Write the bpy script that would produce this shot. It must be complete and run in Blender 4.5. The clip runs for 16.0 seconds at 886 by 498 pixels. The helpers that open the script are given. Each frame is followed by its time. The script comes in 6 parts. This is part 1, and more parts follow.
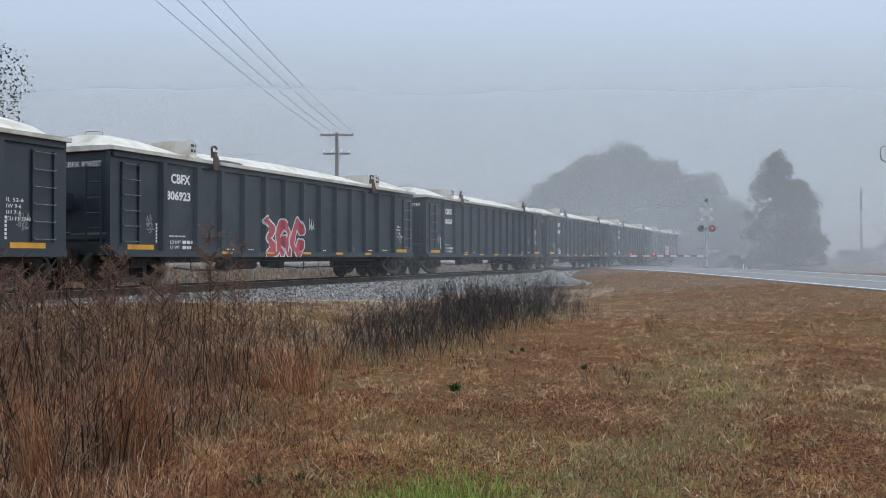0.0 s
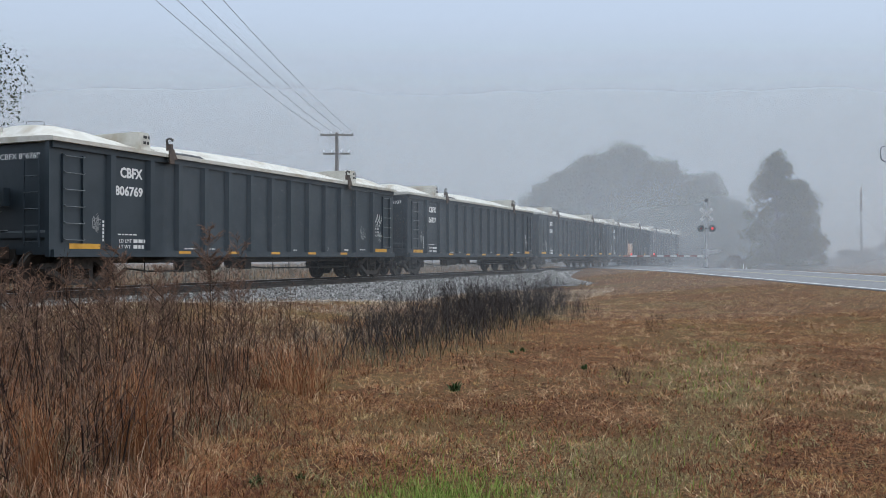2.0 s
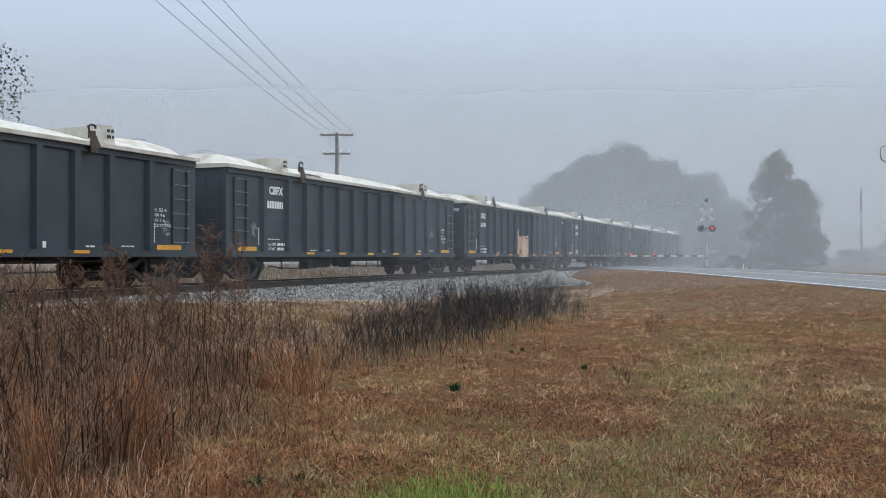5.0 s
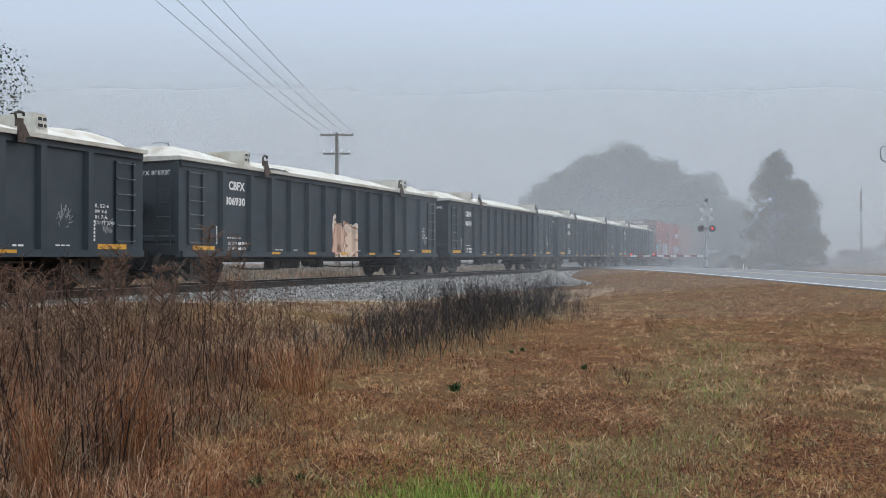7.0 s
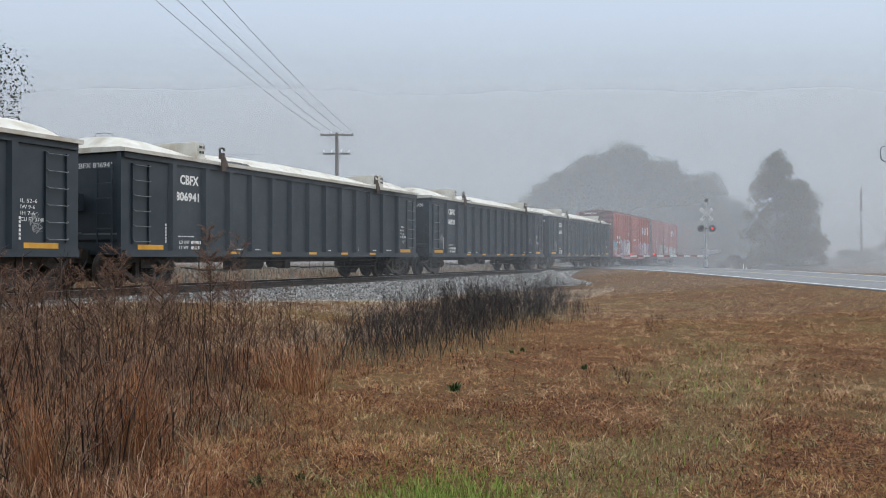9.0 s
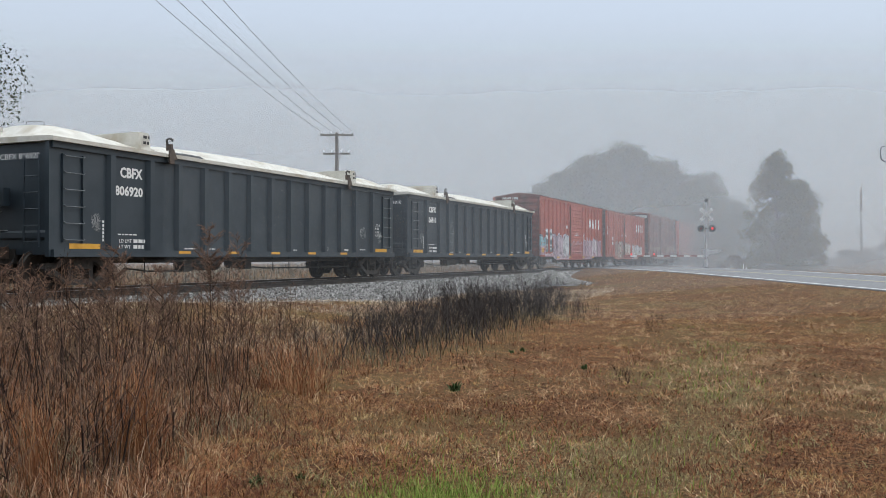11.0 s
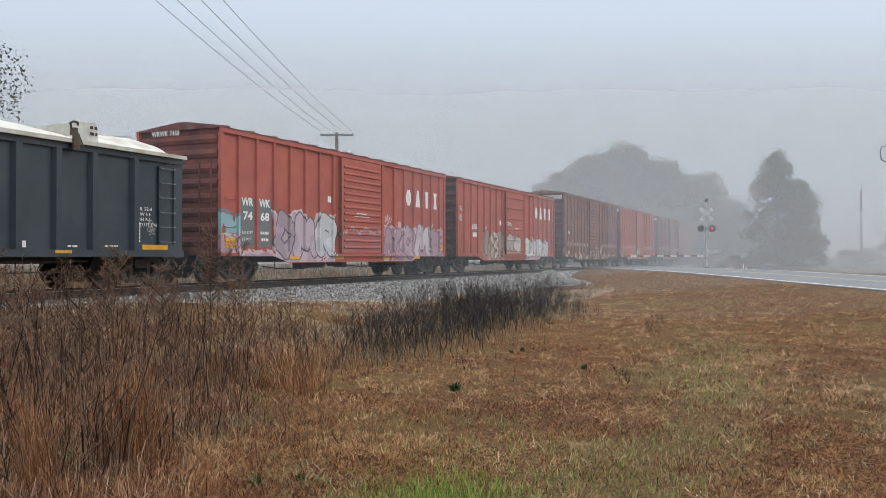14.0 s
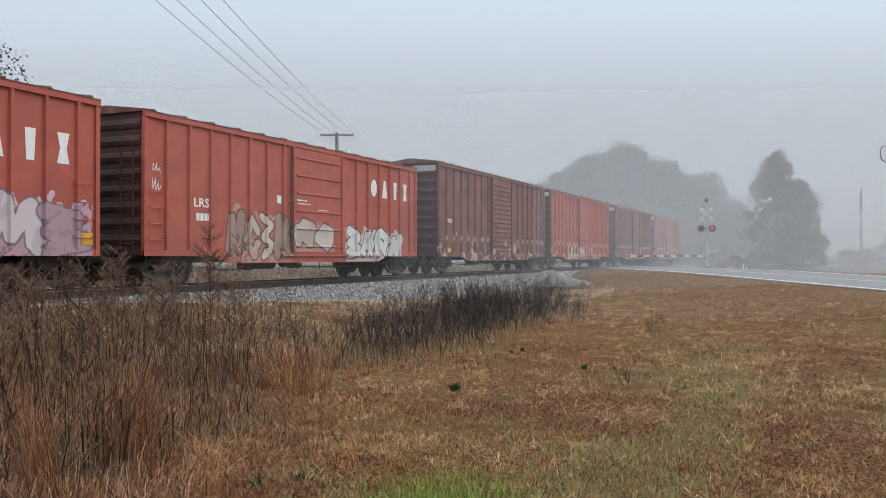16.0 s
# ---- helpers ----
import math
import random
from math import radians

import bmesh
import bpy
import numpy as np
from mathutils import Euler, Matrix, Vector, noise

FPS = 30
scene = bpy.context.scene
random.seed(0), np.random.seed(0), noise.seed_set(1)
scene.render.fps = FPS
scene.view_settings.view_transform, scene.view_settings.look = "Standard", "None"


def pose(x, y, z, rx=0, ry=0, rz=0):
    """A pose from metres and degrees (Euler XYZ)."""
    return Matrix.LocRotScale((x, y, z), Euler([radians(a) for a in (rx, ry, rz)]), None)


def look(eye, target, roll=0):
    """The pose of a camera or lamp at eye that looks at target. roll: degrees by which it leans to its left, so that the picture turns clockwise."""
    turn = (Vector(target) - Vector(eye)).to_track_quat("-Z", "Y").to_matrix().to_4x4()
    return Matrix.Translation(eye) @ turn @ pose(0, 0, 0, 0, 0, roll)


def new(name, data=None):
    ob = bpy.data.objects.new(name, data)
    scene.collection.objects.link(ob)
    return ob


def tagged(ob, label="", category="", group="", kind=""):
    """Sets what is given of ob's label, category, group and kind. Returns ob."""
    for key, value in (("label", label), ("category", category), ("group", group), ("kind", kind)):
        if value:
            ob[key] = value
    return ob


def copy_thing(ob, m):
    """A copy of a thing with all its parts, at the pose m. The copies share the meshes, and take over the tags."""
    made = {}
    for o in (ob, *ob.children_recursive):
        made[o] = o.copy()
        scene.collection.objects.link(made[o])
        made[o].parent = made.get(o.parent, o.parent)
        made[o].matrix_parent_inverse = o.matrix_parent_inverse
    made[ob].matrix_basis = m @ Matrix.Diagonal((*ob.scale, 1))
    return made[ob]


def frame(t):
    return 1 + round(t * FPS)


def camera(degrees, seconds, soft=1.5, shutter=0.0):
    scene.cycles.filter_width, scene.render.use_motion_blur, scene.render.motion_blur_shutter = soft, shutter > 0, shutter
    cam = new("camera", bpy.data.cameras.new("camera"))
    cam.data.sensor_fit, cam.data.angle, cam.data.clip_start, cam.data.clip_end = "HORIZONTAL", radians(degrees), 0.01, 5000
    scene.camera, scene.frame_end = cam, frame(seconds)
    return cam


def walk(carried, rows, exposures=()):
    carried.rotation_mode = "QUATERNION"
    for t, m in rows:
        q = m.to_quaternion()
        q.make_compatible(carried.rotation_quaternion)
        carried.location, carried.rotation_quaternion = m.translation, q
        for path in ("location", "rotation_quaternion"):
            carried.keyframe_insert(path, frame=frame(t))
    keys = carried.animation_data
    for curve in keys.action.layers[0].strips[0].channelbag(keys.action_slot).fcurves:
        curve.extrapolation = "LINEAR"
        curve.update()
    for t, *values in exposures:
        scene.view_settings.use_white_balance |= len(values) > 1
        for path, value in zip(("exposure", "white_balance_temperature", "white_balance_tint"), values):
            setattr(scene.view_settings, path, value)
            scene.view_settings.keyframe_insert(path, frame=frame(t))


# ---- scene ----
cam = camera(53.96, 16.0, soft=0.7)
# z = 0 is the top of the rails; the track runs along +x at y = TRACK_Y
EYE = (0.0, 0.0, 0.78)
CAM_POSE = pose(*EYE, 90.52, 0, -90 + 23.54)
walk(cam, [(0.0, CAM_POSE), (16.0, CAM_POSE)], exposures=((0.0, 0.03, 6150, 10), (4.0, 0.06, 6220, 10), (9.0, 0.12, 6430, 10), (16.0, 0.22, 6650, 10)))
TRACK_Y = 16.7

# ---- world and light: thick morning fog under an overcast sky ----
world = bpy.data.worlds.new("foggy_sky")
scene.world = world
world.use_nodes = True
wn, wl = world.node_tree.nodes, world.node_tree.links
wn.clear()
w_out = wn.new("ShaderNodeOutputWorld")
w_sky = wn.new("ShaderNodeTexSky")
w_sky.sky_type = "NISHITA"
w_sky.sun_disc = False
w_sky.sun_elevation = radians(24)
w_sky.sun_rotation = radians(141)
w_b1 = wn.new("ShaderNodeBackground")
w_b1.inputs[1].default_value = 0.012
wl.new(w_sky.outputs[0], w_b1.inputs[0])
w_tc = wn.new("ShaderNodeTexCoord")
w_sep = wn.new("ShaderNodeSeparateXYZ")
wl.new(w_tc.outputs["Generated"], w_sep.inputs[0])
w_ramp = wn.new("ShaderNodeValToRGB")
els = w_ramp.color_ramp.elements
els[0].position, els[0].color = 0.0, (0.345, 0.382, 0.415, 1)
els[1].position, els[1].color = 1.0, (2.0, 2.12, 2.25, 1)
e = els.new(0.12)
e.color = (0.445, 0.50, 0.56, 1)
e = els.new(0.30)
e.color = (0.535, 0.615, 0.73, 1)
wl.new(w_sep.outputs[2], w_ramp.inputs[0])
w_b2 = wn.new("ShaderNodeBackground")
w_b2.inputs[1].default_value = 1.0
wl.new(w_ramp.outputs[0], w_b2.inputs[0])
w_add = wn.new("ShaderNodeAddShader")
wl.new(w_b1.outputs[0], w_add.inputs[0])
wl.new(w_b2.outputs[0], w_add.inputs[1])
wl.new(w_add.outputs[0], w_out.inputs[0])
sun = new("sun", bpy.data.lights.new("sun", "SUN"))
sun.data.energy, sun.data.angle, sun.data.color = 0.6, radians(25), (1.0, 0.96, 0.9)
sun.matrix_world = look((26, -32, 34), (0, 0, 0))


# ---- materials ----
def mat(name, c1, c2=None, scale=4.0, rough=0.8, metal=0.0, bump=0.0, detail=6.0, stops=(0.35, 0.65),
        coarse=None, coarse_scale=0.5, bump_scale=None, bump_dist=0.02, island=0.0, stretch=None, emit=None):
    """A node material: two colours mixed by fine noise, a third by coarse noise, relief by noise."""
    m = bpy.data.materials.new(name)
    m.use_nodes = True
    nt = m.node_tree
    n, l = nt.nodes, nt.links
    b = n["Principled BSDF"]
    b.inputs["Roughness"].default_value = rough
    b.inputs["Metallic"].default_value = metal
    tc = n.new("ShaderNodeTexCoord")
    src = tc.outputs["Object"]
    if stretch:
        mp = n.new("ShaderNodeMapping")
        mp.inputs["Scale"].default_value = stretch
        l.new(src, mp.inputs[0])
        src = mp.outputs[0]
    col = None
    if c2 is None:
        c2 = tuple(min(1, v * 1.25) for v in c1)
    nz = n.new("ShaderNodeTexNoise")
    nz.inputs["Scale"].default_value, nz.inputs["Detail"].default_value = scale, detail
    l.new(src, nz.inputs["Vector"])
    rp = n.new("ShaderNodeValToRGB")
    rp.color_ramp.elements[0].position, rp.color_ramp.elements[1].position = stops
    rp.color_ramp.elements[0].color, rp.color_ramp.elements[1].color = (*c1, 1), (*c2, 1)
    l.new(nz.outputs["Fac"], rp.inputs[0])
    col = rp.outputs[0]
    if coarse:
        nz2 = n.new("ShaderNodeTexNoise")
        nz2.inputs["Scale"].default_value, nz2.inputs["Detail"].default_value = coarse_scale, 5
        l.new(src, nz2.inputs["Vector"])
        r2 = n.new("ShaderNodeValToRGB")
        r2.color_ramp.elements[0].position, r2.color_ramp.elements[1].position = 0.48, 0.66
        l.new(nz2.outputs["Fac"], r2.inputs[0])
        mx = n.new("ShaderNodeMixRGB")
        l.new(r2.outputs[0], mx.inputs[0])
        l.new(col, mx.inputs[1])
        mx.inputs[2].default_value = (*coarse, 1)
        col = mx.outputs[0]
    if island:
        g = n.new("ShaderNodeNewGeometry")
        hs = n.new("ShaderNodeHueSaturation")
        ma = n.new("ShaderNodeMapRange")
        ma.inputs[3].default_value, ma.inputs[4].default_value = 1 - island, 1 + island
        l.new(g.outputs["Random Per Island"], ma.inputs[0])
        l.new(ma.outputs[0], hs.inputs["Value"])
        l.new(col, hs.inputs["Color"])
        col = hs.outputs[0]
    l.new(col, b.inputs["Base Color"])
    if bump:
        nb = n.new("ShaderNodeTexNoise")
        nb.inputs["Scale"].default_value, nb.inputs["Detail"].default_value = bump_scale or scale * 3, 8
        l.new(src, nb.inputs["Vector"])
        bp = n.new("ShaderNodeBump")
        bp.inputs["Strength"].default_value, bp.inputs["Distance"].default_value = bump, bump_dist
        l.new(nb.outputs["Fac"], bp.inputs["Height"])
        l.new(bp.outputs[0], b.inputs["Normal"])
    if emit:
        b.inputs["Emission Color"].default_value = (*emit[0], 1)
        b.inputs["Emission Strength"].default_value = emit[1]
    return m


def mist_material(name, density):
    """Thin fog on flat sheets: mostly clear, the rest scatters the sky's light to both sides."""
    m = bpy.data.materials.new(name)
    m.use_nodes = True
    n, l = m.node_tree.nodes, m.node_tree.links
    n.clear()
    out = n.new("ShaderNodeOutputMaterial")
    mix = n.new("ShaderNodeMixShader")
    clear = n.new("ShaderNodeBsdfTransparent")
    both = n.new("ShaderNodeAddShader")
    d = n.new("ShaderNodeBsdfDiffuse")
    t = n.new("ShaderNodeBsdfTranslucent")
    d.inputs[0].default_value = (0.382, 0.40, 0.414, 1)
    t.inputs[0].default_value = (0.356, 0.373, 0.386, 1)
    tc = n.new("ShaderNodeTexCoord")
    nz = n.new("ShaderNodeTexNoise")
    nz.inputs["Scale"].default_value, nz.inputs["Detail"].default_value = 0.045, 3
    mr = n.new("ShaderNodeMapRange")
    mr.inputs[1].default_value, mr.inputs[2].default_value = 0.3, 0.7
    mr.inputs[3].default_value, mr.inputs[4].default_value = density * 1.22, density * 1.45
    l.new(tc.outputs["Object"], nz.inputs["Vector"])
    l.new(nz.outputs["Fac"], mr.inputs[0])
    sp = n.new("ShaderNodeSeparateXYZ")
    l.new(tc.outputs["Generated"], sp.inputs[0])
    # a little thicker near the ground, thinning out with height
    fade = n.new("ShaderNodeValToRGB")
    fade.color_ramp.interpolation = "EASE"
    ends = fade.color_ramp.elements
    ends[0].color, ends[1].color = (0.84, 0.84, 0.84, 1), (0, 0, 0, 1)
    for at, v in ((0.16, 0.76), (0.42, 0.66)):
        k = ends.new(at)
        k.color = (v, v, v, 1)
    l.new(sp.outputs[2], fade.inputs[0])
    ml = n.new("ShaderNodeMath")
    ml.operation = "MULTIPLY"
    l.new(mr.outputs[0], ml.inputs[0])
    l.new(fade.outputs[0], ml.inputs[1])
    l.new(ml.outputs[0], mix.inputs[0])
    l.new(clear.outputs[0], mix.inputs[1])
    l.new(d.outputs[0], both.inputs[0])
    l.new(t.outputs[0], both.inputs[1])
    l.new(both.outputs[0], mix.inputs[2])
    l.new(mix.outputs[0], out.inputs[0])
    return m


M_DARK = mat("dark_green_grey_paint", (0.022, 0.034, 0.044), (0.029, 0.042, 0.053), 3, 0.5, coarse=(0.038, 0.051, 0.062), coarse_scale=0.8, bump=0.05, bump_scale=20)
M_COVER = mat("cream_fibreglass", (0.47, 0.45, 0.39), (0.58, 0.56, 0.50), 3.5, 0.6, coarse=(0.40, 0.355, 0.28), coarse_scale=1.6, bump=0.12, bump_scale=5)
M_RED = mat("boxcar_red_paint", (0.37, 0.078, 0.050), (0.42, 0.095, 0.062), 2.5, 0.6, coarse=(0.32, 0.075, 0.052), coarse_scale=0.7, bump=0.05, bump_scale=15)
M_BROWN = mat("boxcar_brown_paint", (0.18, 0.066, 0.052), (0.22, 0.082, 0.064), 2.5, 0.7, coarse=(0.14, 0.055, 0.048), coarse_scale=0.9, bump=0.05, bump_scale=15)
M_STEEL = mat("grimy_steel", (0.032, 0.029, 0.026), (0.062, 0.053, 0.045), 9, 0.7, 0.2, bump=0.2, bump_scale=30)
M_RAIL = mat("rail_steel", (0.03, 0.024, 0.02), (0.055, 0.042, 0.034), 12, 0.6, 0.3)
M_BRIGHT = mat("polished_rail_top", (0.35, 0.34, 0.33), (0.45, 0.44, 0.43), 10, 0.3, 0.9)
M_YEL = mat("yellow_reflector", (0.62, 0.30, 0.03), (0.72, 0.38, 0.05), 5, 0.5)
M_WHITE = mat("white_lettering", (0.72, 0.72, 0.70), (0.80, 0.80, 0.78), 8, 0.6)
M_GREYP = mat("grey_stencil_panel", (0.13, 0.14, 0.145), (0.16, 0.17, 0.175), 6, 0.7)
M_RUST = mat("rusty_steel", (0.055, 0.042, 0.035), (0.105, 0.076, 0.058), 14, 0.85)
# pale grey that puts the rungs' highlight into their colour
M_RUNG = mat("highlit_rung_steel", (0.10, 0.115, 0.125), (0.17, 0.185, 0.195), 9, 0.5, 0.3)
M_FADED = mat("faded_white_stencil", (0.22, 0.23, 0.235), (0.34, 0.35, 0.35), 9, 0.7)
M_ASPH = mat("worn_asphalt", (0.125, 0.127, 0.13), (0.17, 0.172, 0.175), 30, 0.85, coarse=(0.14, 0.141, 0.143), coarse_scale=0.3, bump=0.2)
M_LINE = mat("road_paint", (0.68, 0.68, 0.66), (0.78, 0.78, 0.76), 12, 0.7)
M_POLE = mat("weathered_pole_wood", (0.10, 0.085, 0.07), (0.17, 0.145, 0.12), 9, 0.9, stretch=(1, 1, 0.1))
M_WIRE = mat("wire_metal", (0.14, 0.145, 0.155), (0.19, 0.195, 0.205), 3, 0.6)
M_ALU = mat("silver_mast", (0.42, 0.43, 0.44), (0.52, 0.53, 0.54), 6, 0.5, 0.4)
M_BLACK = mat("black_signal_paint", (0.014, 0.014, 0.015), (0.022, 0.022, 0.023), 6, 0.6)
M_LAMP = mat("red_lamp", (0.5, 0.02, 0.02), (0.55, 0.03, 0.03), 6, 0.3, emit=((1.0, 0.05, 0.06), 0.8))


# ---- small builders ----
def bm_box(bm, x0, x1, y0, y1, z0, z1):
    vs = [bm.verts.new(p) for p in ((x0, y0, z0), (x1, y0, z0), (x1, y1, z0), (x0, y1, z0),
                                    (x0, y0, z1), (x1, y0, z1), (x1, y1, z1), (x0, y1, z1))]
    for f in ((3, 2, 1, 0), (4, 5, 6, 7), (0, 1, 5, 4), (1, 2, 6, 5), (2, 3, 7, 6), (3, 0, 4, 7)):
        bm.faces.new([vs[i] for i in f])
    return vs


def bm_rod(bm, a, b, r, seg=8, r2=None):
    """A closed tapered rod from a to b."""
    a, b = Vector(a), Vector(b)
    q = (b - a).to_track_quat("Z", "Y")
    r2 = r if r2 is None else r2
    lo, hi = [], []
    for i in range(seg):
        w = 2 * math.pi * i / seg
        v = Vector((math.cos(w), math.sin(w), 0))
        lo.append(bm.verts.new(a + q @ (v * r)))
        hi.append(bm.verts.new(b + q @ (v * r2)))
    for i in range(seg):
        j = (i + 1) % seg
        bm.faces.new((lo[i], lo[j], hi[j], hi[i]))
    bm.faces.new(lo[::-1])
    bm.faces.new(hi)


def bm_path(bm, pts, r, seg=6):
    """One closed tube along a run of points."""
    pts = [Vector(p) for p in pts]
    rings = []
    ref = None
    for i, p in enumerate(pts):
        d = (pts[min(i + 1, len(pts) - 1)] - pts[max(i - 1, 0)]).normalized()
        if ref is None:
            ref = d.orthogonal().normalized()
        u = (ref - d * ref.dot(d)).normalized()
        ref = u
        w = d.cross(u)
        rings.append([bm.verts.new(p + (u * math.cos(2 * math.pi * k / seg) + w * math.sin(2 * math.pi * k / seg)) * r) for k in range(seg)])
    for a, b in zip(rings, rings[1:]):
        for k in range(seg):
            j = (k + 1) % seg
            bm.faces.new((a[k], a[j], b[j], b[k]))
    bm.faces.new(rings[0][::-1])
    bm.faces.new(rings[-1])


def bm_prism(bm, pts, axis, lo, hi):
    """Extrude a closed 2D outline along axis ('x': pts are (y, z); 'y': pts are (x, z); 'z': pts are (x, y))."""
    def at(p, d):
        return {"x": (d, p[0], p[1]), "y": (p[0], d, p[1]), "z": (p[0], p[1], d)}[axis]
    a = [bm.verts.new(at(p, lo)) for p in pts]
    b = [bm.verts.new(at(p, hi)) for p in pts]
    k = len(pts)
    for i in range(k):
        j = (i + 1) % k
        bm.faces.new((a[i], a[j], b[j], b[i]))
    bm.faces.new(a[::-1])
    bm.faces.new(b)


def finish(bm, name, material, smooth=False):
    bmesh.ops.recalc_face_normals(bm, faces=bm.faces[:])
    me = bpy.data.meshes.new(name)
    bm.to_mesh(me)
    bm.free()
    me.materials.append(material)
    if smooth:
        for p in me.polygons:
            p.use_smooth = True
    return me


def part(name, bm, material, parent, label="", smooth=False):
    """Links a bmesh as one mesh object under a thing or a part."""
    ob = new(name, finish(bm, name, material, smooth))
    ob.parent = parent
    if label:
        ob["label"] = label
    return ob


def share(name, mesh, parent, m=None, label=""):
    """Another object on a mesh that exists already."""
    ob = new(name, mesh)
    ob.parent = parent
    if m is not None:
        ob.matrix_basis = m
    if label:
        ob["label"] = label
    return ob


def tri_mesh(name, verts, faces, material):
    me = bpy.data.meshes.new(name)
    me.from_pydata(verts, [], faces)
    me.materials.append(material)
    return me


def smoothstep(a, b, x):
    t = max(0.0, min(1.0, (x - a) / (b - a)))
    return t * t * (3 - 2 * t)


# ---- the lie of the land ----
ROAD_A, ROAD_DIR = Vector((32.7, -2.0)), Vector((0.873, 0.488)).normalized()
ROAD_N = Vector((ROAD_DIR.y, -ROAD_DIR.x))
ROAD_W = 7.3


def road_coords(x, y):
    d = Vector((x, y)) - ROAD_A
    return d.dot(ROAD_DIR), d.dot(ROAD_N)


def road_z(s):
    """Height of the road along its run: level, then up to the rails at the crossing."""
    return -0.42 + 0.40 * smoothstep(-12, 26, s)


def toe_y(x):
    """Where the grass of the bank gives way to the ballast."""
    return max(12.7, min(14.75, 14.75 - 0.185 * (x - 14.5)))


def ground_z(x, y):
    s, c = road_coords(x, y)
    base = -0.80 + 0.05 * noise.noise(Vector((x * 0.25, y * 0.25, 3)))
    if x < 36 and y < TRACK_Y:
        toe = toe_y(x)
        rim = -0.19 - 0.228 * (TRACK_Y - 1.75 - toe) + 0.015
        base += (rim + 0.80) * smoothstep(8.8, toe, y) - 0.35 * smoothstep(toe, toe + 0.35, y)
        base += 0.04 * noise.noise(Vector((x * 0.9, y * 0.9, 8)))
    if y > TRACK_Y:
        base = -0.80 + 0.85 * smoothstep(TRACK_Y + 2.5, TRACK_Y + 12, y) + 0.05 * noise.noise(Vector((x * 0.2, y * 0.2, 3)))
    if s < 55:
        gap = max(-c, c - ROAD_W, 0.0)
        base = base + (road_z(s) - 0.03 - base) * (1 - smoothstep(0.6, 10.0, gap))
    return base


def grid_rows(lo, hi, near_lo, near_hi, fine, coarse):
    out, v = [], lo
    while v < hi:
        out.append(v)
        v += fine if near_lo <= v < near_hi else coarse
    return out + [hi]


# ---- ground, track, road ----
def build_ground():
    xs = sorted(set(grid_rows(-60, 130, 0, 80, 0.5, 3) + [-1500, -600, -200, 200, 400, 900, 2000]))
    ys = sorted(set(grid_rows(-60, 80, -8, 26, 0.5, 3) + [-1500, -600, -200, 150, 400, 900, 2000]))
    verts = [(x, y, ground_z(x, y) if -70 < x < 140 and -70 < y < 90 else -0.6) for y in ys for x in xs]
    k = len(xs)
    faces = [(j * k + i, j * k + i + 1, (j + 1) * k + i + 1, (j + 1) * k + i)
             for j in range(len(ys) - 1) for i in range(k - 1)]
    me = tri_mesh("ground", verts, faces, M_GROUND)
    for p in me.polygons:
        p.use_smooth = True
    return tagged(new("ground", me), "mown dry brown winter grass field with green patches", "ground", kind="structure")


M_GROUND = mat("dry_winter_grass", (0.055, 0.027, 0.013), (0.185, 0.094, 0.042), 22, 0.95, coarse=(0.12, 0.080, 0.035), coarse_scale=0.5, bump=1.0, bump_scale=45, bump_dist=0.04, detail=12, stops=(0.40, 0.60))
M_BALLAST = mat("crushed_grey_stone", (0.115, 0.112, 0.106), (0.25, 0.243, 0.23), 14, 0.9, bump=0.8, bump_scale=18, bump_dist=0.05)
M_GROUND.node_tree.nodes["Principled BSDF"].inputs["Specular IOR Level"].default_value = 0.08
build_ground()

bm = bmesh.new()
Y = TRACK_Y
bm_prism(bm, [(Y - 4.5, -0.95), (Y - 3.9, -0.68), (Y - 1.75, -0.19), (Y + 1.75, -0.19), (Y + 3.6, -0.60), (Y + 4.3, -0.95)], "x", -80, 58)
bm_prism(bm, [(Y - 3.2, -0.95), (Y - 1.75, -0.19), (Y + 1.75, -0.19), (Y + 3.2, -0.95)], "x", 58, 700)
ballast = tagged(new("ballast", finish(bm, "ballast", M_BALLAST)), "sloped bed of crushed grey stone under the track", "ballast", kind="structure")


def build_rail(y):
    rail = tagged(new("rail"), "worn steel rail with dark rusty web", "rail", "rails", kind="structure")
    bm = bmesh.new()
    bm_prism(bm, [(y - 0.07, -0.17), (y + 0.07, -0.17), (y + 0.07, -0.155), (y + 0.012, -0.135), (y + 0.012, -0.045), (y + 0.037, -0.035),
                  (y + 0.037, -0.004), (y - 0.037, -0.004), (y - 0.037, -0.035), (y - 0.012, -0.045), (y - 0.012, -0.135), (y - 0.07, -0.155)], "x", -80, 700)
    part("web", bm, M_RAIL, rail)
    bm = bmesh.new()
    bm_box(bm, -80, 700, y - 0.033, y + 0.033, -0.004, 0.0)
    part("running_surface", bm, M_BRIGHT, rail, "bright polished running surface")


build_rail(TRACK_Y - 0.754)
build_rail(TRACK_Y + 0.754)


def road_strip(c0, c1, lift, s0, s1, thick):
    verts, faces = [], []
    k = 0
    s = s0
    while s <= s1 + 1e-6:
        for c in (c0, c1):
            p = ROAD_A + ROAD_DIR * s + ROAD_N * c
            verts += [(p.x, p.y, road_z(s) + lift), (p.x, p.y, road_z(s) + lift - thick)]
        k += 1
        s += 1.5
    for i in range(k - 1):
        a = i * 4
        b = a + 4
        faces += [(a, b, b + 2, a + 2), (a + 1, a + 3, b + 3, b + 1), (a, a + 1, b + 1, b), (a + 2, b + 2, b + 3, a + 3)]
    return verts, faces


